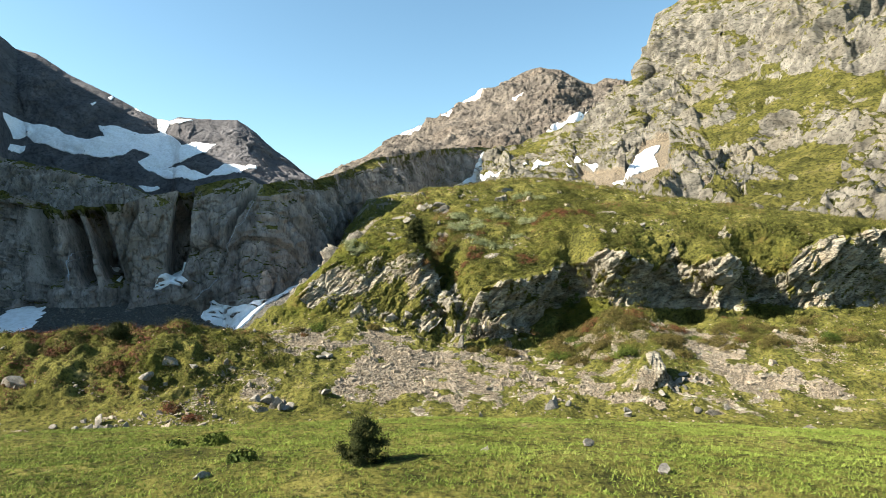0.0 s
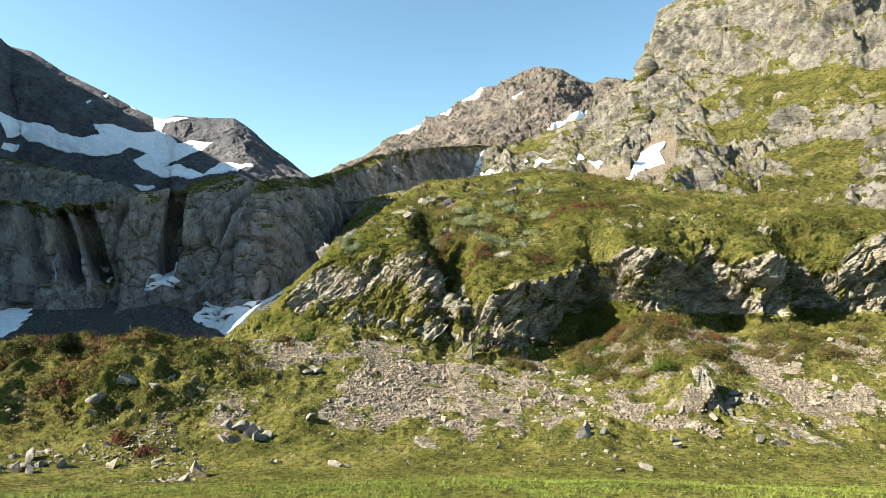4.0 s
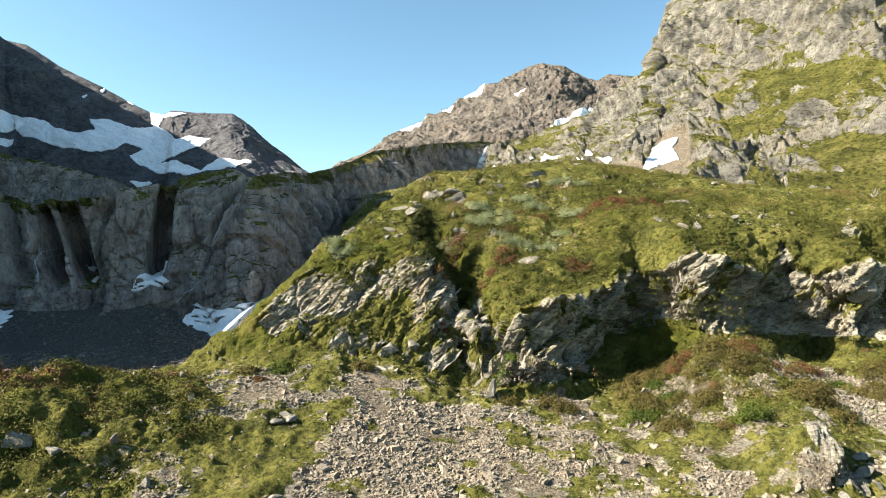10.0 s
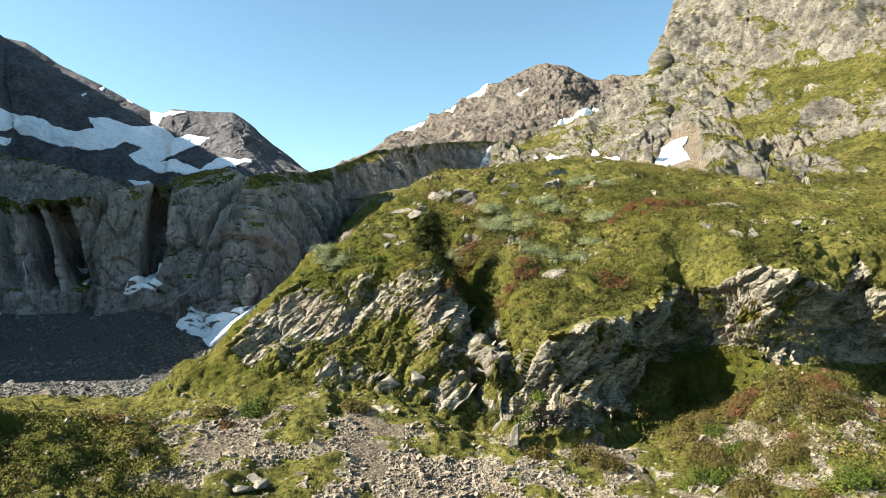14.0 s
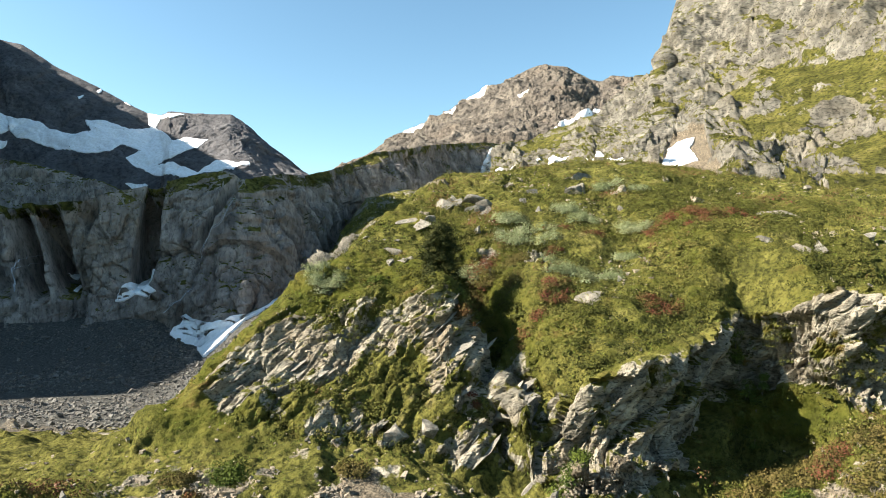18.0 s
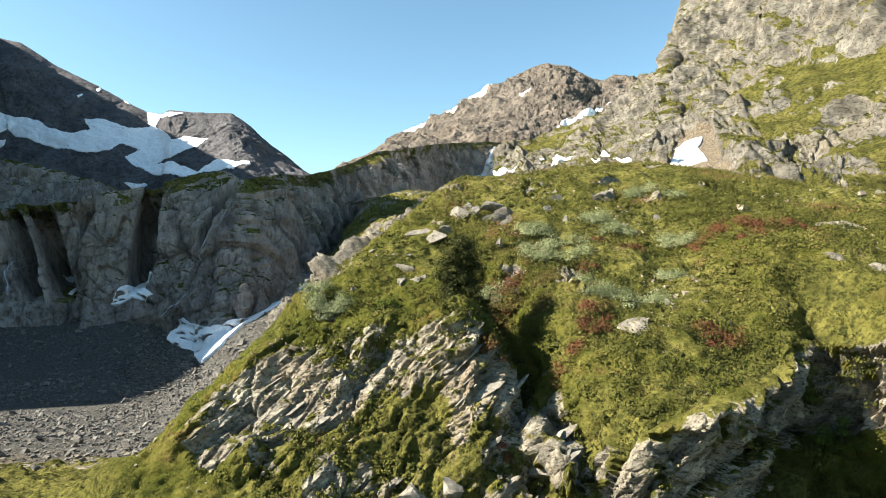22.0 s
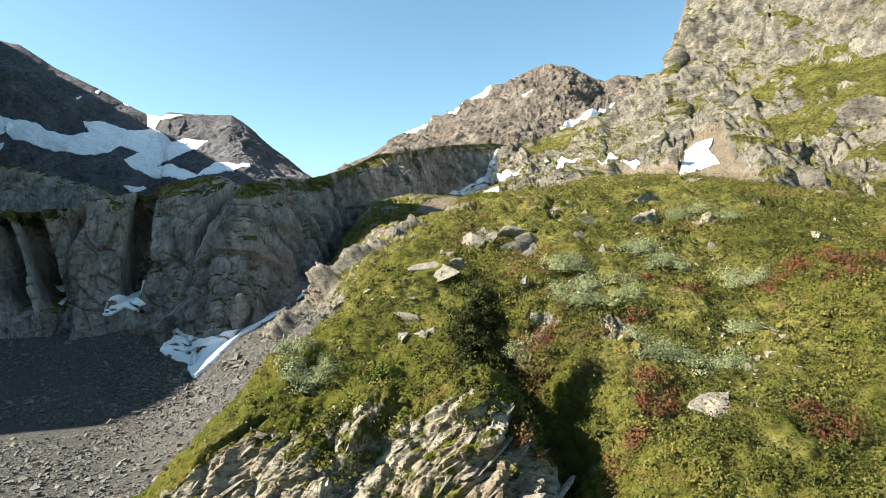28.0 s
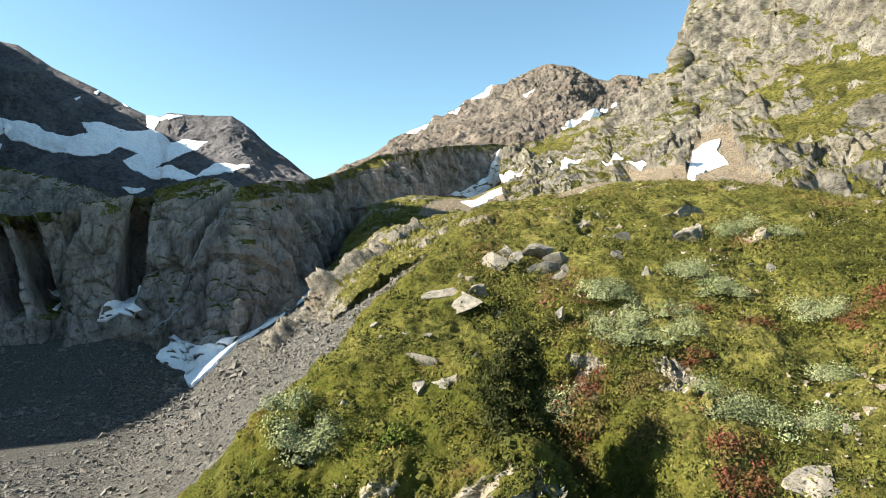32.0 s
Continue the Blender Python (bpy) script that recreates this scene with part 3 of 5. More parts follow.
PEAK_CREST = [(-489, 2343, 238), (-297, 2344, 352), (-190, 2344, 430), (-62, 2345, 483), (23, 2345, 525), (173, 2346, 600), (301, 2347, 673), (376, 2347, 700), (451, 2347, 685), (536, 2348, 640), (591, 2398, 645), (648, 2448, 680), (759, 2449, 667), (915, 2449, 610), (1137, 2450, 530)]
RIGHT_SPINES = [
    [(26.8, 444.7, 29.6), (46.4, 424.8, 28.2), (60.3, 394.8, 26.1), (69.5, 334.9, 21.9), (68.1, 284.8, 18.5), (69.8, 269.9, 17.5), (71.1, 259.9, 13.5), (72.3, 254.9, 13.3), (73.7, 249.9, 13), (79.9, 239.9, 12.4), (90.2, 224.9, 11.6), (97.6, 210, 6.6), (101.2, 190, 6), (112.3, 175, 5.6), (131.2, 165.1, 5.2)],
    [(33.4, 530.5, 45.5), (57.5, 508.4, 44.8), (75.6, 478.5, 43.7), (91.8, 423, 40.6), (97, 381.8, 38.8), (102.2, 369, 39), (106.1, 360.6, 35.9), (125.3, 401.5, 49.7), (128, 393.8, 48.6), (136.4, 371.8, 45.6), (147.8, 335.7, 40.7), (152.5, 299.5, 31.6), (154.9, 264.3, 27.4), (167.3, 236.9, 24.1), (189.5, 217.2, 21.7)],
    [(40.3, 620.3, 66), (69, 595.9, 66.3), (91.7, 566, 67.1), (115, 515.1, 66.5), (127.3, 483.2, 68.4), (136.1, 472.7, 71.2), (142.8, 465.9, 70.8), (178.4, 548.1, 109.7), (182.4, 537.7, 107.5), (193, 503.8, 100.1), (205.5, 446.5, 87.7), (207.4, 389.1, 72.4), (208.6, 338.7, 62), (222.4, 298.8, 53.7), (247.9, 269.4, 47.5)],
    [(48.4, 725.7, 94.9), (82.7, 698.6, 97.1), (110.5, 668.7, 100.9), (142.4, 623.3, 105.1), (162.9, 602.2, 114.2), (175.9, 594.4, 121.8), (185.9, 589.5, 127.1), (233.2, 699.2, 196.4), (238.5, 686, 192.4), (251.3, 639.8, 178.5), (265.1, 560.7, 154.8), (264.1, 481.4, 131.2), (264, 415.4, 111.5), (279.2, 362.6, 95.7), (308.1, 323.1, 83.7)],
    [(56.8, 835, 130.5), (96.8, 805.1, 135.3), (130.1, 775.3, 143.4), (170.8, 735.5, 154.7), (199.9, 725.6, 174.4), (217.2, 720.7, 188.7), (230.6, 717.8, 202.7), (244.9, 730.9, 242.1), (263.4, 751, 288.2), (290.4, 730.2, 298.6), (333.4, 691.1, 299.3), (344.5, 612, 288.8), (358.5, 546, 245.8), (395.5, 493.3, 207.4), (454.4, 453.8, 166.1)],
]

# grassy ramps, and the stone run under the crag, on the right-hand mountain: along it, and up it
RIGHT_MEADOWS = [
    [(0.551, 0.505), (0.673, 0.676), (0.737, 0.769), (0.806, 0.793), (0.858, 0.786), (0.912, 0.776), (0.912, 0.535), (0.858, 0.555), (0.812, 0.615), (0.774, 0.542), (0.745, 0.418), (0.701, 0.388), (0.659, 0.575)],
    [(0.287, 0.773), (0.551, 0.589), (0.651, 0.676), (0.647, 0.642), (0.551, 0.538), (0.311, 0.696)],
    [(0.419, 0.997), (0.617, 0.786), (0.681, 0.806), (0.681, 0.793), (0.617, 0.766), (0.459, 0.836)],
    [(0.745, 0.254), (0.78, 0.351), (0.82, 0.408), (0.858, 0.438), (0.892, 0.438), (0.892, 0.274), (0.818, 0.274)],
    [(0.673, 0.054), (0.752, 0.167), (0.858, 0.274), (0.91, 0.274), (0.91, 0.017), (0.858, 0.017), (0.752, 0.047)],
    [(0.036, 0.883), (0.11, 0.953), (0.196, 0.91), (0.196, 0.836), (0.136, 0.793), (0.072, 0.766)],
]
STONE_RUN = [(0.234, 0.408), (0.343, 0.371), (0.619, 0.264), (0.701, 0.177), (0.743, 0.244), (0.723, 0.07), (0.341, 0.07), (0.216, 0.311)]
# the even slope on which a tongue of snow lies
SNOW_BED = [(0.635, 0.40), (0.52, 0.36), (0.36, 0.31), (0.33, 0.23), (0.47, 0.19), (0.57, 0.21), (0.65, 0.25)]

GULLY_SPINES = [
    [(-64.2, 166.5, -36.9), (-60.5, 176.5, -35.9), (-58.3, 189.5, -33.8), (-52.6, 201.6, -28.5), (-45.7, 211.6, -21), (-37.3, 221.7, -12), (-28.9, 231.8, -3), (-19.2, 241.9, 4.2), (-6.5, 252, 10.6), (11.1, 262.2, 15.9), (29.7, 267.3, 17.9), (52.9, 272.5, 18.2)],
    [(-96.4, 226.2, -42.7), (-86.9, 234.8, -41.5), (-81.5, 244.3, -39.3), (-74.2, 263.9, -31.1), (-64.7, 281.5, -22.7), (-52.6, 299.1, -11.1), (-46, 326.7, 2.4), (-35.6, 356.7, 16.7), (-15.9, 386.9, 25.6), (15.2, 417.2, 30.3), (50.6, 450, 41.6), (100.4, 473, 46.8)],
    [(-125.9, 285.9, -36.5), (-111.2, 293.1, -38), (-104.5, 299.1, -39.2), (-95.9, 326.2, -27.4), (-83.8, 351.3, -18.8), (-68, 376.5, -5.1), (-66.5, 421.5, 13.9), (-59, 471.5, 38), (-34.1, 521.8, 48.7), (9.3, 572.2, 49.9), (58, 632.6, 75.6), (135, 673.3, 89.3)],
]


# the wall's joints stand upright, its ledges dip a little
WALL = np.array(((0.97, 0.0, 0.24), (0.0, -1.0, 0.0), (-0.24, 0.0, 0.97)))
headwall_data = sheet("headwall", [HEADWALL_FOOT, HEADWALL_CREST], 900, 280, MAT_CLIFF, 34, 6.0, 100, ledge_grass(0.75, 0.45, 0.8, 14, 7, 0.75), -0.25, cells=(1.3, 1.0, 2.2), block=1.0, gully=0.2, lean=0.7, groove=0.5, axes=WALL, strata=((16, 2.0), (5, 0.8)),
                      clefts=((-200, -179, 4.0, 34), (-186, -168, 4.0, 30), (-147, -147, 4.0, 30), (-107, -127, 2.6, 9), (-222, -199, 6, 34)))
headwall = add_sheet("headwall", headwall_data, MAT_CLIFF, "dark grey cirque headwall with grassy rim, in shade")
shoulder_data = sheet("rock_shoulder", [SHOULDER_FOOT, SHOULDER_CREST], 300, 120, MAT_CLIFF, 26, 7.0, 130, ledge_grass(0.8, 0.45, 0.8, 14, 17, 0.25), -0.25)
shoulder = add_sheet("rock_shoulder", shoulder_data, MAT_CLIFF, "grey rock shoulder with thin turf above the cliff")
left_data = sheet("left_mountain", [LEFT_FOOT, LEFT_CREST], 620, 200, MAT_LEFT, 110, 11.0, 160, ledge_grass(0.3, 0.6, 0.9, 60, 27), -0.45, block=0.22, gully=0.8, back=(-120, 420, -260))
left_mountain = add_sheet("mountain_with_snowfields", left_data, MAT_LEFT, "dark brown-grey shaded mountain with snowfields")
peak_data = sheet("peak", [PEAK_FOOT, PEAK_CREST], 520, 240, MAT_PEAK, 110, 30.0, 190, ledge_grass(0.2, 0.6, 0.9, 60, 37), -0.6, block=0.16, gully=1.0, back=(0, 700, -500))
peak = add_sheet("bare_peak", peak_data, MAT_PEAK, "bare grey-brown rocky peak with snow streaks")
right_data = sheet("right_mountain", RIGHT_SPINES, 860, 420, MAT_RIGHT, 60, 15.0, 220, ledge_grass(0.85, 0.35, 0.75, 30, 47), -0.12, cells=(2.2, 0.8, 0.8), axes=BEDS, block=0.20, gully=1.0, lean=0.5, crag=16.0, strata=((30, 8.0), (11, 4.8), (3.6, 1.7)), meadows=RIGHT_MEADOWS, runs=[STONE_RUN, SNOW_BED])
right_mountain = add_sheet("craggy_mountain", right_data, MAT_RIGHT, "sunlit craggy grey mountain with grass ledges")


def gully_grass(p, n2, n, v):
    u = np.repeat(np.linspace(0, 1, 520), 260)
    return 0.95 * smooth(0.36, 0.56, u + 0.08 * fbm(p, 20, 3, seed=81)) + 0.8 * fbm(p, 14, 4, seed=82) - 0.2 * smooth(0.75, 0.6, n2[:, 2])


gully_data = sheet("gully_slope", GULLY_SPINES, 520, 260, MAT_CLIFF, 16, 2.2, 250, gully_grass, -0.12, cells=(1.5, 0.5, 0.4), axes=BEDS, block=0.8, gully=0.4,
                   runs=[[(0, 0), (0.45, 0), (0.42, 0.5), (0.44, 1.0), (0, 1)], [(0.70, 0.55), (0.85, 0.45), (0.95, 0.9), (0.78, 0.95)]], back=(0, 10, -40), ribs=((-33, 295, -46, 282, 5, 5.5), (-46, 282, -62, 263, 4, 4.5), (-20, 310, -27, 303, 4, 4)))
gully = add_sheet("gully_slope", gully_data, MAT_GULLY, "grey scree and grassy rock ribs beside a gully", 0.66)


# ---- snow: patches that lie in the hollows, rock showing through at their edges ----
MAT_SNOW = Mat("old_snow", 0.6, 0.3)
MAT_SNOW.colour(MAT_SNOW.mix(MAT_SNOW.ramp(MAT_SNOW.noise(0.35, 6, 0.6), [(0.4, (0, 0, 0)), (0.75, (1, 1, 1))]), (0.93, 0.94, 0.95), (0.72, 0.71, 0.69)))
MAT_SNOW.bump((MAT_SNOW.noise(0.3, 5, 0.6), 0.8))
MAT_SNOW = MAT_SNOW.m


def finer(M, k):
    """A grid with k times as many lines each way."""
    for axis in (0, 1):
        at = np.linspace(0, M.shape[axis] - 1, k * (M.shape[axis] - 1) + 1)
        lo = np.minimum(at.astype(int), M.shape[axis] - 2)
        w = (at - lo).reshape([-1 if a == axis else 1 for a in range(M.ndim)])
        M = np.take(M, lo, axis) * (1 - w) + np.take(M, lo + 1, axis) * w
    return M


def snow_patch(P, A, B, poly, deep, fray, label, seed):
    """Snow over the part of a surface grid P whose coordinates A, B lie in the outline poly; deep: metres; fray: size of the ragged edge."""
    a0, a1 = min(p[0] for p in poly), max(p[0] for p in poly)
    b0, b1 = min(p[1] for p in poly), max(p[1] for p in poly)
    near = (A >= a0) & (A <= a1) & (B >= b0) & (B <= b1)
    if not near.any():
        return None
    ii, jj = np.where(near)
    i0, i1, j0, j1 = max(ii.min() - 5, 0), ii.max() + 6, max(jj.min() - 5, 0), jj.max() + 6
    P, A, B = (finer(M[i0:i1, j0:j1], 4 if len(ii) < 900 else 2) for M in (P, A, B))
    m = blur(inside(A, B, poly).astype(float), 4)
    base = blur(P, 14)
    flat = base.reshape(-1, 3)
    m = m + (0.60 * fbm(flat, fray, 4, seed=seed) + 0.35 * fbm(flat, fray * 0.35, 3, seed=seed + 3)).reshape(m.shape) * smooth(0.02, 0.2, m)
    n = grid_normals(base)
    n = n * np.sign(n[..., 2:3] + 1e-6)
    lift = 0.6 * deep * (smooth(0.25, 0.7, m) * 1.6 - 0.9)
    V = (base + n * lift[..., None]).reshape(-1, 3)
    F = grid_faces(*m.shape)
    keep = (m.ravel()[F] > 0.12).any(1)
    F = F[keep]
    used = np.unique(F)
    if len(used) < 6:
        return None
    back = np.full(len(V), -1)
    back[used] = np.arange(len(used))
    ob = new("snow_patch", mesh_from("snow_patch", V[used], back[F], MAT_SNOW))
    return tagged(ob, label, "snow", "snow patches")


def sheet_grid(data):
    out = data[3]
    u, v = np.meshgrid(np.linspace(0, 1, out.shape[0]), np.linspace(0, 1, out.shape[1]), indexing="ij")
    return out, u, v


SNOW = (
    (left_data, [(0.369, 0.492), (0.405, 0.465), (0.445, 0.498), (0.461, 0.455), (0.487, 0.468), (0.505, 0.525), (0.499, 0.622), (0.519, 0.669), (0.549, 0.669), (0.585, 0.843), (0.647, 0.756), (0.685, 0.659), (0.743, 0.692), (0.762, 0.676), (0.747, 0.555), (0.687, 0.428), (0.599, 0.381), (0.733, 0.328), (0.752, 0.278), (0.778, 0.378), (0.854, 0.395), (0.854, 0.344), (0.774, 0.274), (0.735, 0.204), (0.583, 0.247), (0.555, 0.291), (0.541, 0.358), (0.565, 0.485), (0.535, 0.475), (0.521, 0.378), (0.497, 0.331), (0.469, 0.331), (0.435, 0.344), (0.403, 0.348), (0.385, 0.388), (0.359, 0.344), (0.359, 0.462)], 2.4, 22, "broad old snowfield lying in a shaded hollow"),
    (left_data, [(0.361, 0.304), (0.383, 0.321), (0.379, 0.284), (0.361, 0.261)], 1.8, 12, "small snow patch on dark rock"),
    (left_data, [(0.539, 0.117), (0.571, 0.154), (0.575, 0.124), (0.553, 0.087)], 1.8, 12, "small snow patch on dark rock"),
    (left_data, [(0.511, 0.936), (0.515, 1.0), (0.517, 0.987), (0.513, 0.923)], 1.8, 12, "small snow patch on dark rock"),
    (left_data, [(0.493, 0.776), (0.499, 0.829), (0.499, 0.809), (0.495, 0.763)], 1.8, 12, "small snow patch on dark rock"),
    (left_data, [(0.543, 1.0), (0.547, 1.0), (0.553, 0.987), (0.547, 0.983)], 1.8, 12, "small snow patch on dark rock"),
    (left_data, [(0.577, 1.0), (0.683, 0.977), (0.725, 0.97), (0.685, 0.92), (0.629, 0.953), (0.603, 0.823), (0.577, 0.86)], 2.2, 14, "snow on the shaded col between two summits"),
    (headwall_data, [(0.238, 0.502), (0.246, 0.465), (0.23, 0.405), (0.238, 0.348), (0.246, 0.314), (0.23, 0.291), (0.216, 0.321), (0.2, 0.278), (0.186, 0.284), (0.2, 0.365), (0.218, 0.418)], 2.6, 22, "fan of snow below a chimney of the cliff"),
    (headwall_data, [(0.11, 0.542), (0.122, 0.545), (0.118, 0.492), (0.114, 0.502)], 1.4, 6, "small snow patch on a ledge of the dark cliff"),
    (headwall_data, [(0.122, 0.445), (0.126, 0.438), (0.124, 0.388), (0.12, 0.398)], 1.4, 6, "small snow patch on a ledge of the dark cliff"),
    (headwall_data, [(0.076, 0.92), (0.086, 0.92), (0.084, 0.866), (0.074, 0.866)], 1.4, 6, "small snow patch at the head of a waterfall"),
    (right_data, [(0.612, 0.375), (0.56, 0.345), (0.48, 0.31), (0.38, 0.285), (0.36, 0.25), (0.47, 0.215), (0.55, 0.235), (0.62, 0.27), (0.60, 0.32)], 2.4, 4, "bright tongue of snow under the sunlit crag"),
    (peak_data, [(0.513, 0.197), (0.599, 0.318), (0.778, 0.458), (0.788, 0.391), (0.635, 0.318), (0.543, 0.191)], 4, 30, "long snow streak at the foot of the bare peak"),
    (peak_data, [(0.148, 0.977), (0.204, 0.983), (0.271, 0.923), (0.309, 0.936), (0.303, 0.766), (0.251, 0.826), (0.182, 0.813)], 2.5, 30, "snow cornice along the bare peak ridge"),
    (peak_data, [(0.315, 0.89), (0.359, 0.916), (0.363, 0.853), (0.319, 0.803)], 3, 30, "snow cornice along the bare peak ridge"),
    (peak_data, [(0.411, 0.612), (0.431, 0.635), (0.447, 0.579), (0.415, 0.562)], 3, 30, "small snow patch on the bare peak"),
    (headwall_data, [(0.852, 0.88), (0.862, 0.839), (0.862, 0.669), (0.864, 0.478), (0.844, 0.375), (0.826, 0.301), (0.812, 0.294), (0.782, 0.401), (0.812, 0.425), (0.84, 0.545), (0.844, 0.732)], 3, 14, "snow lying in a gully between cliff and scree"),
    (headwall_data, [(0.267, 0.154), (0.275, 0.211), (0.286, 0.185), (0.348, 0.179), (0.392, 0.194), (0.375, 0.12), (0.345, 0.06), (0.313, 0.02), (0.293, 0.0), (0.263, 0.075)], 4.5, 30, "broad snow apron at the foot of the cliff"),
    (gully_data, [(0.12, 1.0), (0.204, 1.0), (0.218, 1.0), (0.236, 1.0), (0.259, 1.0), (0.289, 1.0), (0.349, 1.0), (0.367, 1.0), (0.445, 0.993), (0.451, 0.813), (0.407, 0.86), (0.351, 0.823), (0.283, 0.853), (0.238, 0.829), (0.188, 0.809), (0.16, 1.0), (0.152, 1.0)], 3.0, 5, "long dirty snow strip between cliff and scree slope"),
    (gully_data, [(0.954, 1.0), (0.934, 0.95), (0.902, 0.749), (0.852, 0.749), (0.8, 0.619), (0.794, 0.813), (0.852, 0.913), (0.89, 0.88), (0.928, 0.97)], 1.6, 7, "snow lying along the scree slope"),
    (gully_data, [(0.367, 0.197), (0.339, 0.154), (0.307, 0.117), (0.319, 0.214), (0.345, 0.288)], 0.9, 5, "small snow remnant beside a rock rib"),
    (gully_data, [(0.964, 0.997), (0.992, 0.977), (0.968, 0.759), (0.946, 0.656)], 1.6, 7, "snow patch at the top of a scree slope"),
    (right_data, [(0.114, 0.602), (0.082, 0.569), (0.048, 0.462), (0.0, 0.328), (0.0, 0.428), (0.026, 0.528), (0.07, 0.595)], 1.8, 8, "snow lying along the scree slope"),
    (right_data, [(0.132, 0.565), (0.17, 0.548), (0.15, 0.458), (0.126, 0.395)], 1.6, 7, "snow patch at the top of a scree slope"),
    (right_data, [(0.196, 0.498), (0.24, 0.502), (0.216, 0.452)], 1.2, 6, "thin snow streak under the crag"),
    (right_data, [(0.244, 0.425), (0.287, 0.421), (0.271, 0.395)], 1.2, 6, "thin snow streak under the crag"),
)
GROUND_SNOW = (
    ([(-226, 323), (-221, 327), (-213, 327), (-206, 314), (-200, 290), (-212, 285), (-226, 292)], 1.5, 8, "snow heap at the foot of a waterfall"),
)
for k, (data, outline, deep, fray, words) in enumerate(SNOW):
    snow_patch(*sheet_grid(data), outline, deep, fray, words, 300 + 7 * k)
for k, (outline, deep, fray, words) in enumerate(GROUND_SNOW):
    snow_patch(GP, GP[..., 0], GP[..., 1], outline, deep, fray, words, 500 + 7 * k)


# ---- where things stand ----
GKEY = (GY + 1e5 * np.arange(len(GX))[:, None]).ravel()


def cell_of(x, y):
    """The grid cell that holds each plan point."""
    i = np.clip(np.searchsorted(GX, x) - 1, 0, len(GX) - 2)
    j = np.searchsorted(GKEY, y + 1e5 * i) - 1 - i * GY.shape[1]
    return i, np.clip(j, 0, GY.shape[1] - 2)


def ground_at(x, y):
    """The rough ground's height at plan points."""
    x, y = np.atleast_1d(np.asarray(x, float)), np.atleast_1d(np.asarray(y, float))
    i, j = cell_of(x, y)
    a, b = (x - GX[i]) / (GX[i + 1] - GX[i]), (y - GY[i, j]) / (GY[i, j + 1] - GY[i, j])
    Z = GP[..., 2]
    return (Z[i, j] * (1 - a) * (1 - b) + Z[i + 1, j] * a * (1 - b) + Z[i, j + 1] * (1 - a) * b + Z[i + 1, j + 1] * a * b)


def mask_at(M, x, y):
    return M[cell_of(x, y)]


rng = np.random.default_rng(7)


# ---- leaves and stones ----
def leaf_material(name, tones, rough=0.7, gloss=0.04):
    """Leaves whose colour follows the clump's tone, with every leaf a little different."""
    m = Mat(name, rough, gloss)
    col = m.ramp(m.attr("tone"), tones)
    col = m.mix(m.math("MULTIPLY", m.island, 0.75), col, m.mix(0.6, col, (0.0, 0.0, 0.0)))
    m.colour(col)
    return m.m


def stone_material(name, light, dark, size, lichen=(0.30, 0.31, 0.24)):
    m = Mat(name, 0.9, 0.25)
    col = rock_colours(m, size, light, dark, tuple(0.5 * (a + b) for a, b in zip(light, (0.30, 0.22, 0.13))))
    col = m.mix(m.ramp(m.noise(2.6 / size, 6, 0.7), [(0.56, (0, 0, 0)), (0.66, (0.6, 0.6, 0.6))]), col, lichen)
    vary = m.math("ADD", m.math("MULTIPLY", m.random(), 0.35), m.math("MULTIPLY", m.island, 0.45))
    m.colour(m.mix(vary, col, m.mix(0.55, col, (0.05, 0.048, 0.045))))
    m.bump((m.noise(2.0 / size, 8, 0.7), 0.12 * size), (m.noise(14 / size, 5, 0.7), 0.02 * size))
    return m.m


MAT_HEATH = leaf_material("heath_leaves", [(0.0, (0.046, 0.050, 0.013)), (0.3, (0.096, 0.097, 0.023)), (0.5, (0.145, 0.138, 0.036)), (0.66, (0.140, 0.108, 0.038)), (0.82, (0.135, 0.070, 0.038)), (1.0, (0.19, 0.075, 0.05))])
MAT_WILLOW = leaf_material("silver_willow_leaves", [(0.0, (0.13, 0.155, 0.068)), (1.0, (0.30, 0.32, 0.17))])
MAT_RHODO = leaf_material("rust_red_rhododendron_leaves", [(0.0, (0.085, 0.080, 0.022)), (0.4, (0.115, 0.062, 0.026)), (0.75, (0.130, 0.052, 0.028)), (1.0, (0.16, 0.055, 0.036))])
MAT_OLIVE = leaf_material("olive_brown_bush_leaves", [(0.0, (0.05, 0.045, 0.015)), (0.5, (0.10, 0.085, 0.024)), (1.0, (0.14, 0.105, 0.04))])
MAT_JUNIPER = leaf_material("juniper_leaves", [(0.0, (0.035, 0.055, 0.012)), (1.0, (0.10, 0.125, 0.022))])
MAT_NEEDLE = leaf_material("pine_needles", [(0.0, (0.018, 0.024, 0.008)), (0.6, (0.038, 0.044, 0.014)), (1.0, (0.070, 0.072, 0.022))])
MAT_BARK = Mat("pine_bark", 0.95, 0.1)
MAT_BARK.colour(MAT_BARK.ramp(MAT_BARK.noise(14, 6), [(0.35, (0.06, 0.05, 0.04)), (0.65, (0.17, 0.14, 0.11))])).bump((MAT_BARK.noise(22, 5), 0.02))
MAT_BARK = MAT_BARK.m
MAT_STONE = stone_material("pale_scree_stone", (0.45, 0.375, 0.275), (0.15, 0.122, 0.09), 0.8)
MAT_DARKSTONE = stone_material("dark_valley_stone", (0.25, 0.238, 0.215), (0.07, 0.067, 0.06), 1.2)
MAT_BOULDER = stone_material("grey_boulder_rock", (0.40, 0.365, 0.30), (0.09, 0.083, 0.07), 0.5)
MAT_WHITE = stone_material("bleached_rock", (0.40, 0.365, 0.30), (0.11, 0.10, 0.08), 0.5)
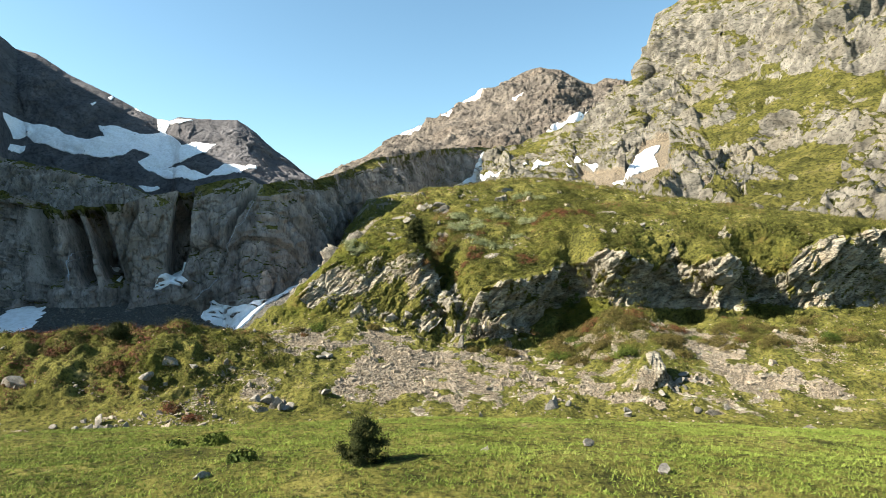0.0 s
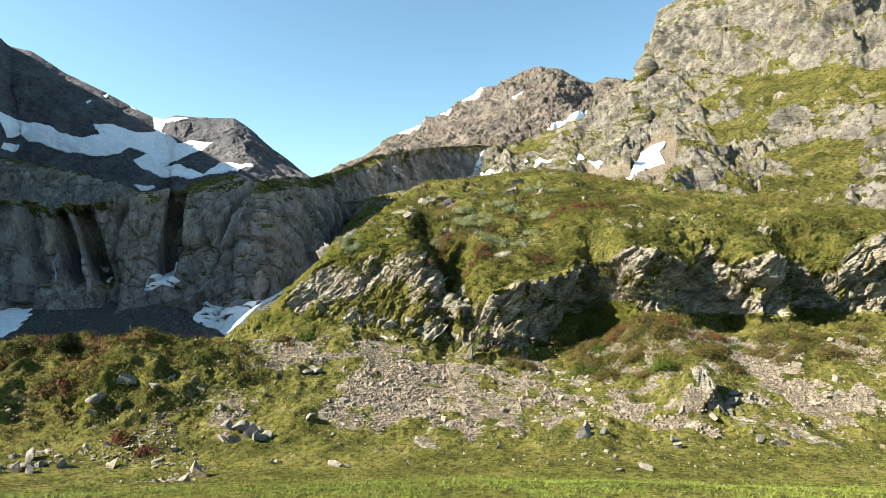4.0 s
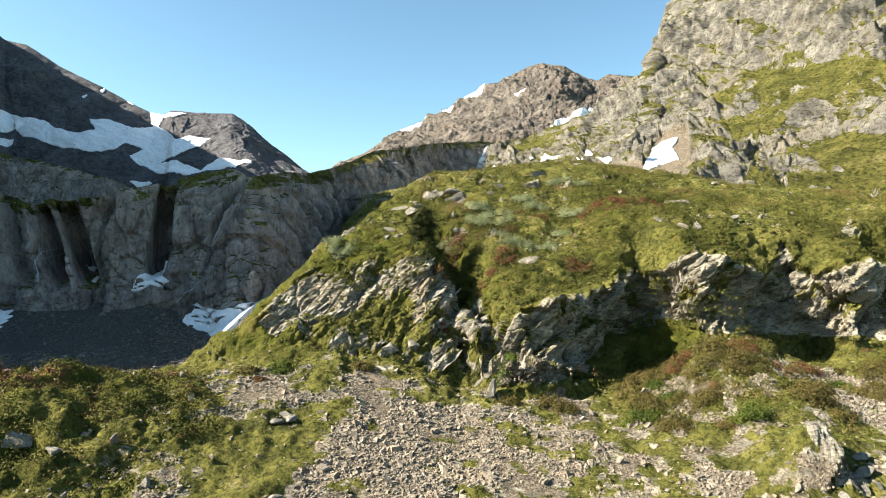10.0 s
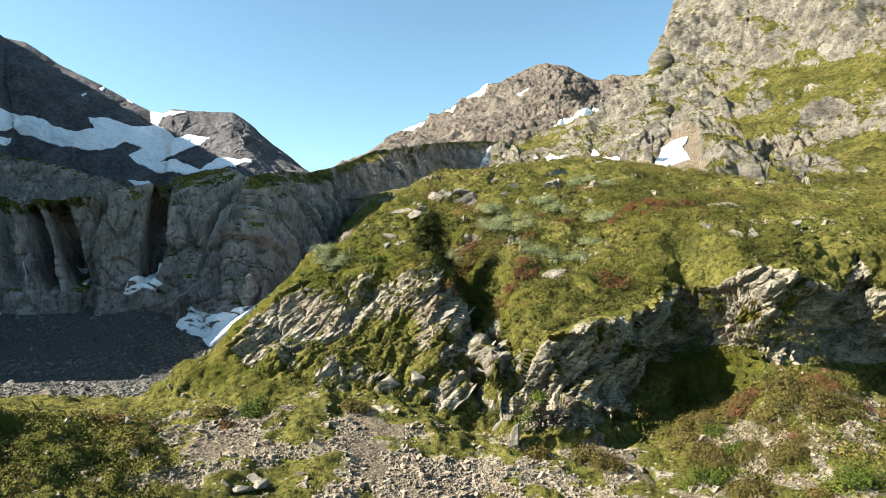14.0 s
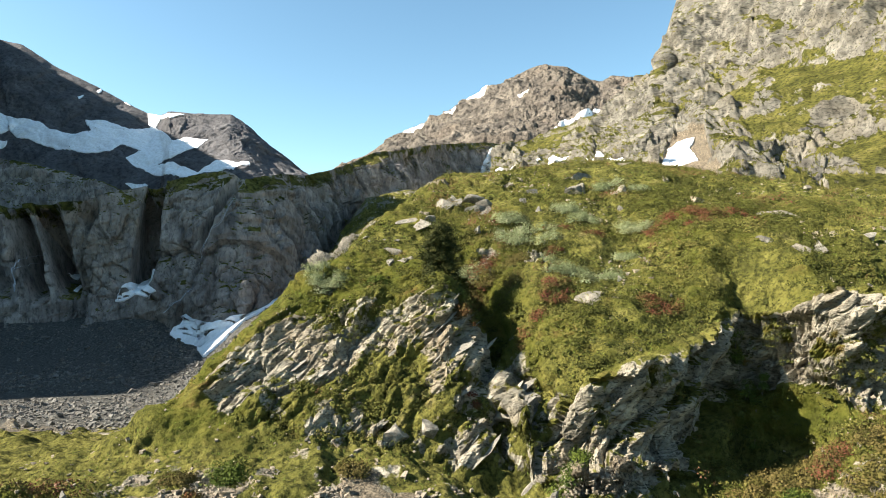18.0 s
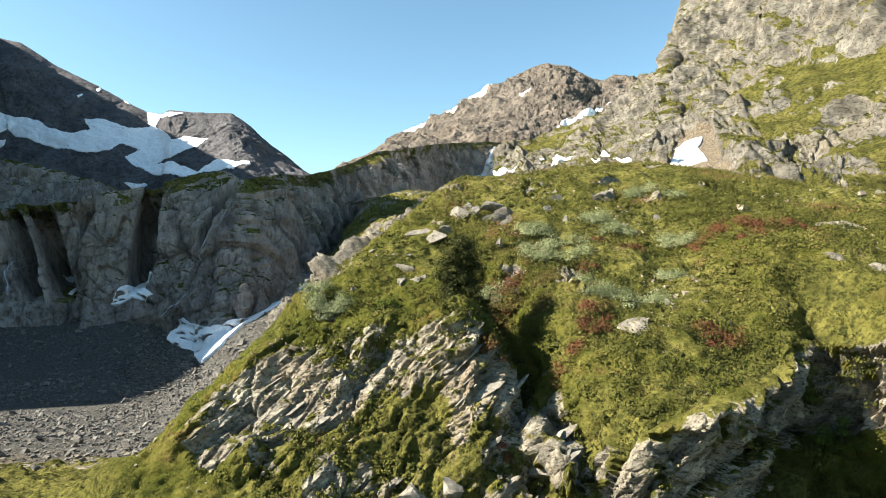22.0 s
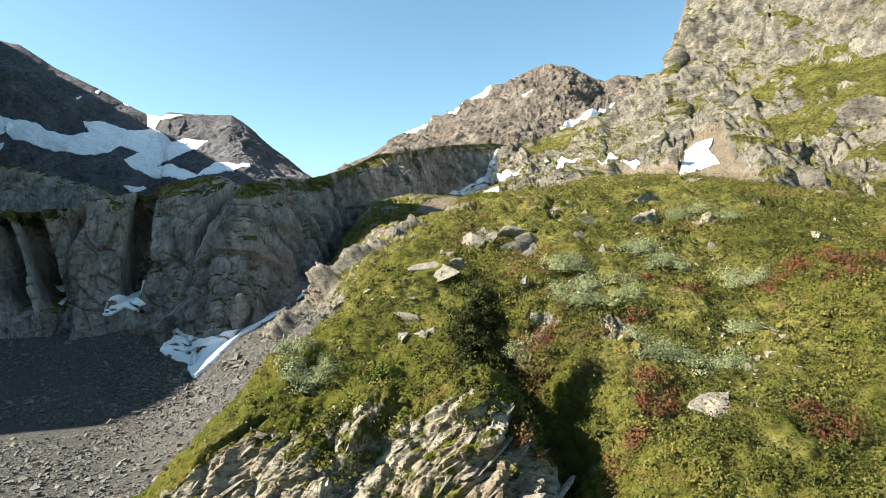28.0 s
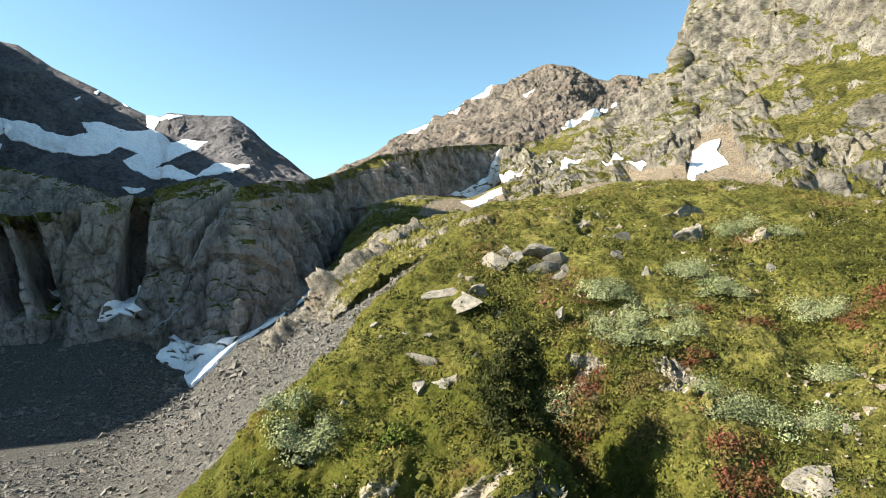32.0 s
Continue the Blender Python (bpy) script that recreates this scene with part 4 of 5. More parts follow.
MAT_BLADE = leaf_material("grass_blades", [(0.0, (0.105, 0.145, 0.026)), (0.6, (0.170, 0.212, 0.042)), (1.0, (0.28, 0.275, 0.09))])


def leaf_cloud(centres, radii, per, leaf, tone, seed, flat=0.6, jag=0.35, up=0.5, core=True):
    """Leaf quads over low domes: arrays of vertices, faces and tones. per: leaves a dome; flat: height over radius."""
    r = np.random.default_rng(seed)
    n = len(centres)
    a = r.uniform(0, 2 * np.pi, (n, per))
    c = r.uniform(0.0, 1.0, (n, per)) ** 0.75
    ring = np.sqrt(1 - (1 - c) ** 2 * 0.999)
    out = 1 + jag * r.normal(0, 0.5, (n, per))
    lump = 1 + 0.22 * np.sin(3 * a + r.uniform(0, 6, (n, 1))) * r.uniform(0.3, 1, (n, 1))
    d = np.stack([np.cos(a) * ring, np.sin(a) * ring, (1 - c) * flat + 0.02], -1)
    R = np.asarray(radii)[:, None, None]
    pos = np.asarray(centres)[:, None, :] + d * R * (out * lump)[..., None]
    nor = np.stack([np.cos(a) * ring, np.sin(a) * ring, np.full_like(a, up)], -1) + r.normal(0, 0.36, (n, per, 3))
    nor /= np.linalg.norm(nor, axis=-1, keepdims=True)
    t = np.cross(nor, r.normal(0, 1, (n, per, 3)))
    t /= np.linalg.norm(t, axis=-1, keepdims=True)
    b = np.cross(nor, t)
    s = leaf * r.uniform(0.6, 1.5, (n, per, 1)) * np.clip(R / np.mean(radii), 0.7, 1.6)
    pos, t, b = pos.reshape(-1, 3), (t * s).reshape(-1, 3), (b * s * 0.55).reshape(-1, 3)
    V = np.stack([pos - t, pos + b, pos + t, pos - b], 1).reshape(-1, 3)
    F = np.arange(len(V), dtype=np.int32).reshape(-1, 4)
    if core:
        # a dense heart, so that the ground doesn't show through
        an = np.arange(6) * np.pi / 3
        ring1 = np.stack([np.cos(an), np.sin(an), np.zeros(6)], -1) * (0.86, 0.86, 0)
        ring2 = np.stack([np.cos(an + 0.3) * 0.66, np.sin(an + 0.3) * 0.66, np.full(6, 0.58 * flat)], -1)
        ring3 = np.stack([np.cos(an) * 0.12, np.sin(an) * 0.12, np.full(6, 0.84 * flat)], -1)
        shape = np.concatenate([ring1, ring2, ring3])
        cv = (np.asarray(centres)[:, None, :] + shape[None] * R * r.uniform(0.34, 0.46, (n, 18, 1))).reshape(-1, 3)
        q = np.array([(k + 6 * g, (k + 1) % 6 + 6 * g, (k + 1) % 6 + 6 * g + 6, k + 6 * g + 6) for g in (0, 1) for k in range(6)], np.int32)
        cf = (q[None] + 18 * np.arange(n, dtype=np.int32)[:, None, None]).reshape(-1, 4) + len(V)
        # the heart's lower tone paints in the shade deep between the leaves
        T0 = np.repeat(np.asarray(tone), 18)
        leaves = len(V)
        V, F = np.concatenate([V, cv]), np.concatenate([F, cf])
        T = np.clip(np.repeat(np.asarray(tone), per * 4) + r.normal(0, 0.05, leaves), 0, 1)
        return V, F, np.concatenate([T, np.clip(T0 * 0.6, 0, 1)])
    T = np.clip(np.repeat(np.asarray(tone), per * 4) + r.normal(0, 0.05, n * per * 4), 0, 1)
    return V, F, T


def leaf_mesh(name, mat, *args, **kw):
    V, F, T = leaf_cloud(*args, **kw)
    return mesh_from(name, V, F, mat, {"tone": T}, smooth_shade=False)


def tube(path, radii, sides=7):
    """Vertices and faces of a tapered limb along a path."""
    path = np.asarray(path, float)
    V, F = [], []
    for k, (p, r) in enumerate(zip(path, radii)):
        way = path[min(k + 1, len(path) - 1)] - path[max(k - 1, 0)]
        way /= np.linalg.norm(way) + 1e-9
        s = np.cross(way, (0.31, 0.87, 0.2))
        s /= np.linalg.norm(s)
        q = np.cross(way, s)
        for i in range(sides):
            an = 2 * np.pi * i / sides
            V.append(p + r * (np.cos(an) * s + np.sin(an) * q))
    for k in range(len(path) - 1):
        for i in range(sides):
            j = (i + 1) % sides
            F.append((k * sides + i, k * sides + j, (k + 1) * sides + j, (k + 1) * sides + i))
    return np.array(V), np.array(F, np.int32)


def pine(x, y, tall, wide, bushy, seed, label):
    """A mountain pine: a bent trunk, limbs that rise at their ends, and a crown of needle tufts."""
    r = np.random.default_rng(seed)
    z = float(ground_at(x, y)[0]) - 0.15
    root = tagged(new("pine_tree"), label, "tree")
    root.location = (x, y, z)
    hs = np.linspace(0, tall, 9)
    bend = np.cumsum(r.normal(0, 0.05 * tall / 9, (9, 2)), 0)
    stem = np.column_stack([bend, hs])
    V, F = tube(stem, np.linspace(0.055 * tall * 0.6, 0.012, 9), 9)
    part("trunk", mesh_from("trunk", V, F, MAT_BARK), root)
    tufts = []
    limbs = 30 if bushy else 24
    for k in range(limbs):
        f = 0.06 + 0.9 * (k / limbs) ** 0.9
        start = np.array([np.interp(f * tall, hs, stem[:, 0]), np.interp(f * tall, hs, stem[:, 1]), f * tall])
        an = k * 2.4 + r.uniform(-0.4, 0.4)
        gap = 1.0 if bushy or f > 0.68 or f < 0.4 else 0.45
        reach = wide * (1.12 - f) ** 0.8 * r.uniform(0.65, 1.1) * gap
        way = np.array([np.cos(an), np.sin(an), 0])
        path = [start + way * reach * s + np.array([0, 0, 0.28 * reach * s * s + 0.05 * reach * s]) for s in np.linspace(0, 1, 5)]
        V, F = tube(path, np.linspace(0.022 * tall * (1.1 - f) + 0.008, 0.006, 5), 5)
        part("branch", mesh_from("branch", V, F, MAT_BARK), root)
        for s in np.linspace(0.3, 1.05, 7):
            tufts.append(start + way * reach * s + np.array([0, 0, 0.28 * reach * s * s]) + r.normal(0, 0.07 * wide, 3))
    for s in np.linspace(0.8, 1.03, 6):
        tufts.append(np.array([stem[-1, 0], stem[-1, 1], s * tall]) + r.normal(0, 0.03, 3))
    tufts = np.array(tufts)
    part("crown", leaf_mesh("crown", MAT_NEEDLE, tufts, r.uniform(0.15, 0.26, len(tufts)) * wide, 150, min(0.06, 0.034 * wide), r.uniform(0, 1, len(tufts)), seed + 1, flat=1.3, jag=0.7, up=0.3, core=False), root)
    return root


def bush(kind, mat, x, y, wide, high, leaf, per, seed, label, category, group, twigs=True, tone=(0.0, 1.0)):
    """A low bush: several overlapping leaf domes on short stems."""
    r = np.random.default_rng(seed)
    root = tagged(new(kind), label, category, group)
    z = float(ground_at(x, y)[0])
    root.location = (x, y, z)
    n = max(4, int(7 * wide))
    px, py = r.uniform(-0.5, 0.5, n) * wide, r.uniform(-0.22, 0.22, n) * wide
    size = r.uniform(0.22, 0.4, n) * min(wide, 2.2)
    size = np.minimum(size, high * 1.0)
    pz = ground_at(x + px, y + py) - z - 0.08 + np.maximum(high - size * 1.1, 0) * (1 - (2 * px / wide) ** 2) * r.uniform(0.3, 1.0, n)
    cs = np.column_stack([px, py, pz])
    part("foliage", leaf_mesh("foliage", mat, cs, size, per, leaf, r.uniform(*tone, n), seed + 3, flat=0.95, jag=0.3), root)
    if twigs:
        for c, s in list(zip(cs, size))[: min(6, n)]:
            base = np.array([c[0] * 0.7, c[1] * 0.7, float(ground_at(x + c[0] * 0.7, y + c[1] * 0.7)[0]) - z - 0.1])
            V, F = tube([base, (base + c) / 2 + (0.03, 0, 0.05), c + (0, 0, s * 0.6)], [0.03, 0.02, 0.008], 5)
            part("stem", mesh_from("stem", V, F, MAT_BARK), root)
    return root


def rock_shape(seed, sub=3, cuts=11, flat=0.8, rough=0.05):
    """An angular boulder about 1 m across: a ball cut by planes, then roughened."""
    r = np.random.default_rng(seed)
    bm = bmesh.new()
    bmesh.ops.create_icosphere(bm, subdivisions=sub, radius=0.62)
    V = np.array([v.co[:] for v in bm.verts])
    F = np.array([[v.index for v in f.verts] for f in bm.faces], np.int32)
    bm.free()
    for _ in range(cuts):
        n = r.normal(0, 1, 3)
        n /= np.linalg.norm(n)
        d = r.uniform(0.16, 0.40)
        over = np.maximum(V @ n - d, 0)
        V = V - over[:, None] * n * 0.97
    V = V * (1, r.uniform(0.7, 1.0), flat * r.uniform(0.75, 1.05))
    V = V * (1 + rough * fbm(V + seed, 0.35, 4, seed=seed)[:, None])
    return V, F


ROCKS = []
for k in range(9):
    V, F = rock_shape(40 + k, 3, 11, 0.95, 0.16)
    ROCKS.append(mesh_from("boulder", V * 1.35, F, MAT_BOULDER, smooth_shade=False))
WHITE_ROCKS = []
for k in range(3):
    V, F = rock_shape(80 + k, 4, 9, 0.8, 0.22)
    WHITE_ROCKS.append(mesh_from("pale_rock", V * 1.35, F, MAT_WHITE, smooth_shade=False))


def boulder(x, y, w, d, h, seed, label, white=False, sink=0.3, turn=None, name="boulder", group="boulders"):
    r = np.random.default_rng(seed)
    me = (WHITE_ROCKS if white else ROCKS)[seed % (3 if white else 9)]
    ob = new(name, me)
    z = float(ground_at(x, y)[0])
    rot = turn or (r.uniform(-0.25, 0.25), r.uniform(-0.25, 0.25), r.uniform(0, 6.28))
    ob.matrix_basis = Matrix.LocRotScale((x, y, z + h * (0.5 - sink)), Euler(rot), (w, d, h / 0.75))
    return tagged(ob, label, "rock", group)


# ---- rocks that stand out ----
for k, (x, y, w, h) in enumerate([(26.7, 69.4, 1.1, 0.8), (27.6, 70.2, 0.9, 0.6), (26.2, 68.3, 0.8, 0.5), (28.4, 69.2, 0.8, 0.5), (27.2, 68.2, 0.6, 0.4), (29.2, 70.4, 0.9, 0.6), (21.4, 67.8, 0.7, 0.5), (24.0, 67.0, 0.8, 0.5), (22.8, 66.8, 0.6, 0.4), (28.0, 71.6, 1.0, 0.7), (30.2, 69.6, 0.7, 0.5)]):
    boulder(x, y, 1.15 * w, w * 0.9, 0.85 * h, 3 + 5 * k, "jagged grey block fallen beside a rock outcrop", turn=(0.3 * (k % 3) - 0.3, -0.5 + 0.25 * (k % 4), 0.7 * k), sink=0.45)
for k, (x, y, w, h) in enumerate([(11.4, 64.2, 2.0, 2.0), (13.2, 64.4, 1.5, 1.2), (12.0, 65.4, 1.6, 1.7), (-12.7, 65.0, 1.7, 1.1), (-17.5, 63.2, 2.2, 1.7), (-16.6, 62.4, 1.9, 1.5), (-18.6, 62.0, 1.6, 1.0), (3.8, 61.4, 0.8, 1.2), (18.8, 61.8, 1.6, 1.0), (27.8, 62.6, 1.8, 1.1), (26.2, 63.0, 1.4, 1.2), (29.4, 63.4, 1.6, 1.0),
                                  (-32.7, 56.4, 1.5, 1.2), (-31.4, 56.0, 1.7, 1.0), (-33.8, 56.2, 1.1, 1.0), (22.4, 37.4, 0.75, 0.5), (21.2, 37.6, 0.4, 0.3), (6.6, 18.2, 0.5, 0.25), (-7.3, 18.5, 0.45, 0.25), (5.5, 23.3, 0.5, 0.28), (1.5, 21.3, 0.42, 0.22), (-37.4, 55.4, 1.4, 0.6), (14.5, 56.9, 2.2, 0.6), (12.4, 56.6, 1.6, 0.5), (-9.0, 57.6, 1.8, 0.8),
                                  (-21.3, 77.2, 1.9, 1.2), (-22.7, 77.4, 1.4, 0.9), (-14.7, 76.8, 1.3, 1.0), (-14.9, 75.6, 1.9, 0.9), (19.1, 63.6, 1.8, 0.9), (-18.1, 64.4, 2.4, 1.6), (-24.7, 69.6, 1.5, 1.1), (-14.3, 76.1, 1.8, 0.9), (-25.1, 81.1, 1.5, 1.0), (-7.4, 89.8, 3.0, 2.2), (-5.2, 90.2, 3.0, 1.6), (42.3, 92.4, 3.2, 3.4)]):
    w, h = (w, h) if y < 50 else (0.6 * w, 0.62 * h)
    boulder(x, y, w, w * 0.8, h, 20 + k, "grey lichen-spotted boulder on " + ("the green meadow" if y < 58 else "the scree slope"))
boulder(2.6, 84.9, 0.7, 0.5, 1.6, 71, "upright pointed pale stone on the slope", white=True, turn=(0.1, 0.15, 0.4))
boulder(-30.6, 68.2, 1.7, 1.3, 1.2, 72, "pale flat-topped boulder on the heathy mound", white=True)
boulder(-31.4, 65.3, 1.7, 1.1, 0.9, 21, "dark rock outcrop on the heathy mound")
boulder(-44.2, 62.9, 2.4, 1.4, 1.2, 24, "grey ribbed rock outcrop on the heathy mound", turn=(0.1, -0.4, 0.1))
boulder(-7.3, 112.4, 2.4, 1.6, 0.8, 73, "bleached flat rock set in the grass slope", white=True, turn=(0.42, -0.1, 0.2), sink=0.55)
boulder(-5.4, 112.8, 1.3, 1.0, 0.7, 74, "bleached flat rock set in the grass slope", white=True, turn=(0.4, 0.1, 0.9), sink=0.55)
boulder(8.0, 97.7, 2.4, 1.3, 0.7, 75, "pale fissured rock among red shrubs", white=True, turn=(0.4, 0.1, -0.3))
boulder(-0.8, 109.6, 1.1, 1.0, 0.9, 25, "squared grey boulder in the heath")
boulder(12.6, 124.6, 2.6, 1.6, 1.3, 26, "dark grey boulder on the grassy crest")
boulder(11.2, 124.4, 1.3, 1.0, 0.7, 28, "low dark rock beside a boulder")
boulder(30.3, 109.6, 3.0, 1.6, 0.8, 76, "pale flat rock on the grassy shoulder", white=True, turn=(0.4, 0.0, 0.1))
for k, (x, y, w, h) in enumerate([(-4.2, 116.8, 3.4, 1.6), (-2.6, 117.2, 2.2, 1.3), (-0.6, 116.8, 2.6, 1.5), (0.9, 116.2, 1.4, 1.0), (-9.0, 103.6, 1.8, 0.9), (-7.9, 103.4, 1.2, 0.8), (-12.8, 102.6, 0.9, 0.5), (-8.9, 108.2, 1.0, 0.5), (-10.2, 108.4, 0.9, 0.5), (-11.6, 108.0, 0.7, 0.4), (11.2, 100.9, 0.9, 0.5), (5.0, 117.0, 1.2, 1.4), (6.2, 114.5, 1.0, 1.2), (15.5, 116, 1.4, 0.9), (-12.0, 110.5, 1.2, 0.6), (-6.0, 106.5, 1.2, 0.7), (24.0, 101.0, 2.4, 1.6), (26.0, 99.6, 2.0, 1.2), (28.0, 100.0, 2.6, 1.4), (33.0, 101, 1.8, 1.0)]):
    boulder(x, y, w * 0.7, w * 0.5, h * 0.7, 90 + k, "weathered rock showing through grass and heath", white=k % 3 == 0, turn=(0.4, 0.1 * (k % 5 - 2), 0.3 * k), sink=0.5)
boulder(2.0, 92.6, 3.6, 2.4, 1.3, 77, "bright pale rock slab at the cliff edge", white=True, turn=(0.75, -0.5, 0.1))

for k, (x, y, w, d, h) in enumerate([(-6.6, 111.6, 3.4, 2.0, 0.8), (-3.4, 118.4, 3.0, 1.6, 1.3), (-1.4, 118.8, 2.4, 1.4, 1.5), (0.8, 117.8, 2.2, 1.2, 1.2), (0.9, 115.6, 1.6, 1.2, 1.6), (-9.6, 106.4, 2.0, 1.2, 0.7), (-7.4, 103.8, 2.2, 1.3, 0.9), (7.9, 98.2, 2.6, 1.6, 0.9), (11.8, 120.4, 2.2, 1.2, 1.0), (6.2, 121.2, 2.4, 1.2, 0.9)]):
    boulder(x, y, w, d, h, 120 + k, "fissured grey rock ledge breaking through the turf", white=k % 4 == 0, turn=(0.38, -0.1 + 0.06 * (k % 4), 0.25 * (k % 5) - 0.5), sink=0.68, name="rock_ledge", group="rock ledges")

# ---- slabs of the tilted beds, split apart on the knoll's front ----
outcrop = tagged(new("rock_outcrop"), "tilted grey rock slabs on the knoll's front", "rock")
slab_shapes = []
for k in range(6):
    V, F = rock_shape(140 + k, 3, 12, 0.8, 0.10)
    slab_shapes.append(mesh_from("slab", V * (1.3, 0.9, 0.75), F, MAT_BOULDER, smooth_shade=False))
bed_turn = Matrix(((BEDS[0][0], BEDS[1][0], BEDS[2][0]), (BEDS[0][1], BEDS[1][1], BEDS[2][1]), (BEDS[0][2], BEDS[1][2], BEDS[2][2])))
ii, jj = np.where((G_ROCK > 0.55) & (GP[..., 0] > -22) & (GP[..., 0] < 2) & (GP[..., 1] > 86) & (GP[..., 1] < 97))
for k, pick in enumerate(rng.choice(len(ii), 110, replace=False)):
    p = GP[ii[pick], jj[pick]]
    s = rng.uniform(0.7, 1.0) * rng.choice([0.45, 0.7, 1.0, 1.5], p=[0.35, 0.35, 0.22, 0.08])
    tilt = bed_turn @ Euler((rng.normal(0, 0.12), rng.normal(0, 0.10), rng.normal(0, 0.15))).to_matrix()
    ob = part("slab", slab_shapes[k % 6], outcrop)
    ob.matrix_basis = Matrix.Translation(Vector(p) + Vector((0.05, 0.12, -0.12)) * s) @ tilt.to_4x4() @ Matrix.Diagonal((rng.uniform(1.6, 2.6) * s, 1.0 * s, rng.uniform(0.45, 0.7) * s, 1))

# ---- trees and bushes ----
pine(-4.5, 99.7, 4.9, 1.9, True, 5, "dark green mountain pine on the knoll's rocky edge")
pine(-2.5, 19.3, 1.4, 0.8, False, 6, "small dark pine with an open crown on the meadow")
pine(-38.2, 71.5, 1.7, 1.5, True, 8, "stunted green pine on top of the heathy mound")
for k, (x, y, w, h) in enumerate([(-9.8, 26.4, 1.2, 0.6), (-11.6, 26.3, 0.9, 0.4), (-6.8, 20.4, 0.95, 0.42), (-36.0, 71.0, 1.6, 0.8), (-9.8, 100.2, 1.4, 1.0), (19.5, 96.0, 1.6, 1.4), (20.5, 95.4, 1.2, 1.2)]):
    bush("juniper_bush", MAT_JUNIPER, x, y, w, h, 0.06, 150, 200 + k, "dark green juniper bush on " + ("the meadow" if y < 60 else "rocky ground"), "bush", "juniper bushes")
for k, (x, y, w, h) in enumerate([(4.1, 108.6, 5.8, 1.3), (6.6, 101.4, 4.0, 0.9), (-14.4, 100.6, 3.6, 1.2), (9.1, 114.8, 2.6, 1.0), (10.6, 112.9, 3.0, 1.0), (15.4, 109.9, 3.2, 0.9), (3.2, 112.0, 3.6, 1.0), (15.8, 121.0, 3.4, 0.9), (-1.9, 104.6, 2.2, 0.8), (-15.8, 102.6, 2.0, 1.0), (10.5, 101.8, 2.0, 0.7), (13.0, 104.6, 2.0, 0.6), (19.0, 121.0, 2.6, 0.8)]):
    bush("willow_bush", MAT_WILLOW, x, y, w, h * 1.15, 0.045, 260, 230 + k, "silvery grey-green dwarf willow thicket on the knoll", "bush", "willow bushes")
for k, (x, y, w, h) in enumerate([(7.7, 110.0, 2.6, 0.5), (17.6, 108.6, 3.6, 0.6), (10.7, 108.3, 2.2, 0.5), (5.4, 99.6, 2.2, 0.5), (6.4, 106.7, 1.6, 0.4), (5.1, 98.0, 2.2, 0.5), (-1.4, 103.2, 2.2, 0.8), (3.2, 96.6, 2.4, 0.5), (13.4, 96.6, 3.0, 0.6), (21.6, 108.2, 3.6, 0.6), (-2.3, 95.6, 1.6, 0.6), (25.2, 108.3, 3.4, 0.5), (12.6, 97.4, 2.4, 0.5), (20.0, 106.0, 2.6, 0.5), (-0.4, 104.6, 2.4, 0.9), (-43, 68, 2.6, 0.5), (-36, 66.5, 2.2, 0.5), (-27, 61.5, 2.0, 0.6), (-47, 70, 2.4, 0.5), (-24.5, 60.0, 1.4, 0.5), (-2.0, 92.0, 0.9, 0.4), (-19, 83.5, 1.0, 0.4), (21.5, 87.5, 2.6, 0.7), (27.5, 87.8, 2.8, 0.7), (33, 86.5, 2.6, 0.7)]):
    bush("rhododendron_bush", MAT_RHODO, x, y, w, h, 0.06, 120, 260 + k, "low rust-red rhododendron shrub among green heath", "bush", "rhododendron bushes", twigs=False)
for k, (x, y) in enumerate([(18.2, 86.2), (20.4, 87.6), (24.9, 83.3), (17.2, 78.9), (23.3, 77.0), (39.5, 85.9), (46.0, 87.0), (37.9, 80.2), (3.9, 85.9), (8.0, 83.6), (43.3, 80.4), (17.6, 88.2), (19.0, 83.5), (4.2, 83.8), (8.8, 82.4), (23.9, 87.2), (15.0, 80.4), (26.0, 84.9), (-20.3, 84.6), (-9.9, 85.9), (-17.5, 85.0), (16.2, 82.6), (20.8, 80.8), (22.4, 85.0), (34.5, 84.0), (42.6, 85.0), (49.5, 85.5), (31, 82.0), (52, 82), (29.5, 79.0)]):
    w = 1.6 + 0.25 * (k * 7 % 6)
    bush("heather_bush", MAT_OLIVE if k % 4 else MAT_JUNIPER, x, y, w, 0.55 * w, 0.06, 150, 300 + k, "olive-brown rounded heather bush on the scree slope" if k % 4 else "dark green rounded bush on the scree slope", "bush", "heather bushes", twigs=k % 3 == 0)
spots = np.random.default_rng(77)
for k, (x, y, w) in enumerate([(-2.2, 101.6, 2.2), (-0.6, 103.4, 2.4), (1.8, 101.2, 2.0), (2.8, 103.8, 2.2), (-3.0, 103.2, 1.8)]):
    bush("heather_bush", MAT_OLIVE, x, y, w, 0.5 * w, 0.05, 150, 470 + k, "dark brown heather bush beside the mountain pine", "bush", "heather bushes", twigs=False)
for k in range(26):
    x, y, w = ((spots.normal(-16.5, 1.8), spots.normal(63.5, 1.5)), (spots.normal(-33, 2.5), spots.normal(57.5, 0.8)), (spots.uniform(-54, -19), spots.uniform(60, 69)))[k % 3] + (spots.uniform(0.5, 1.2),)
    boulder(x, y, w, w * 0.8, w * spots.uniform(0.5, 0.9), 500 + k, "dark grey lichen-spotted rock on the heathy mound", sink=0.42)
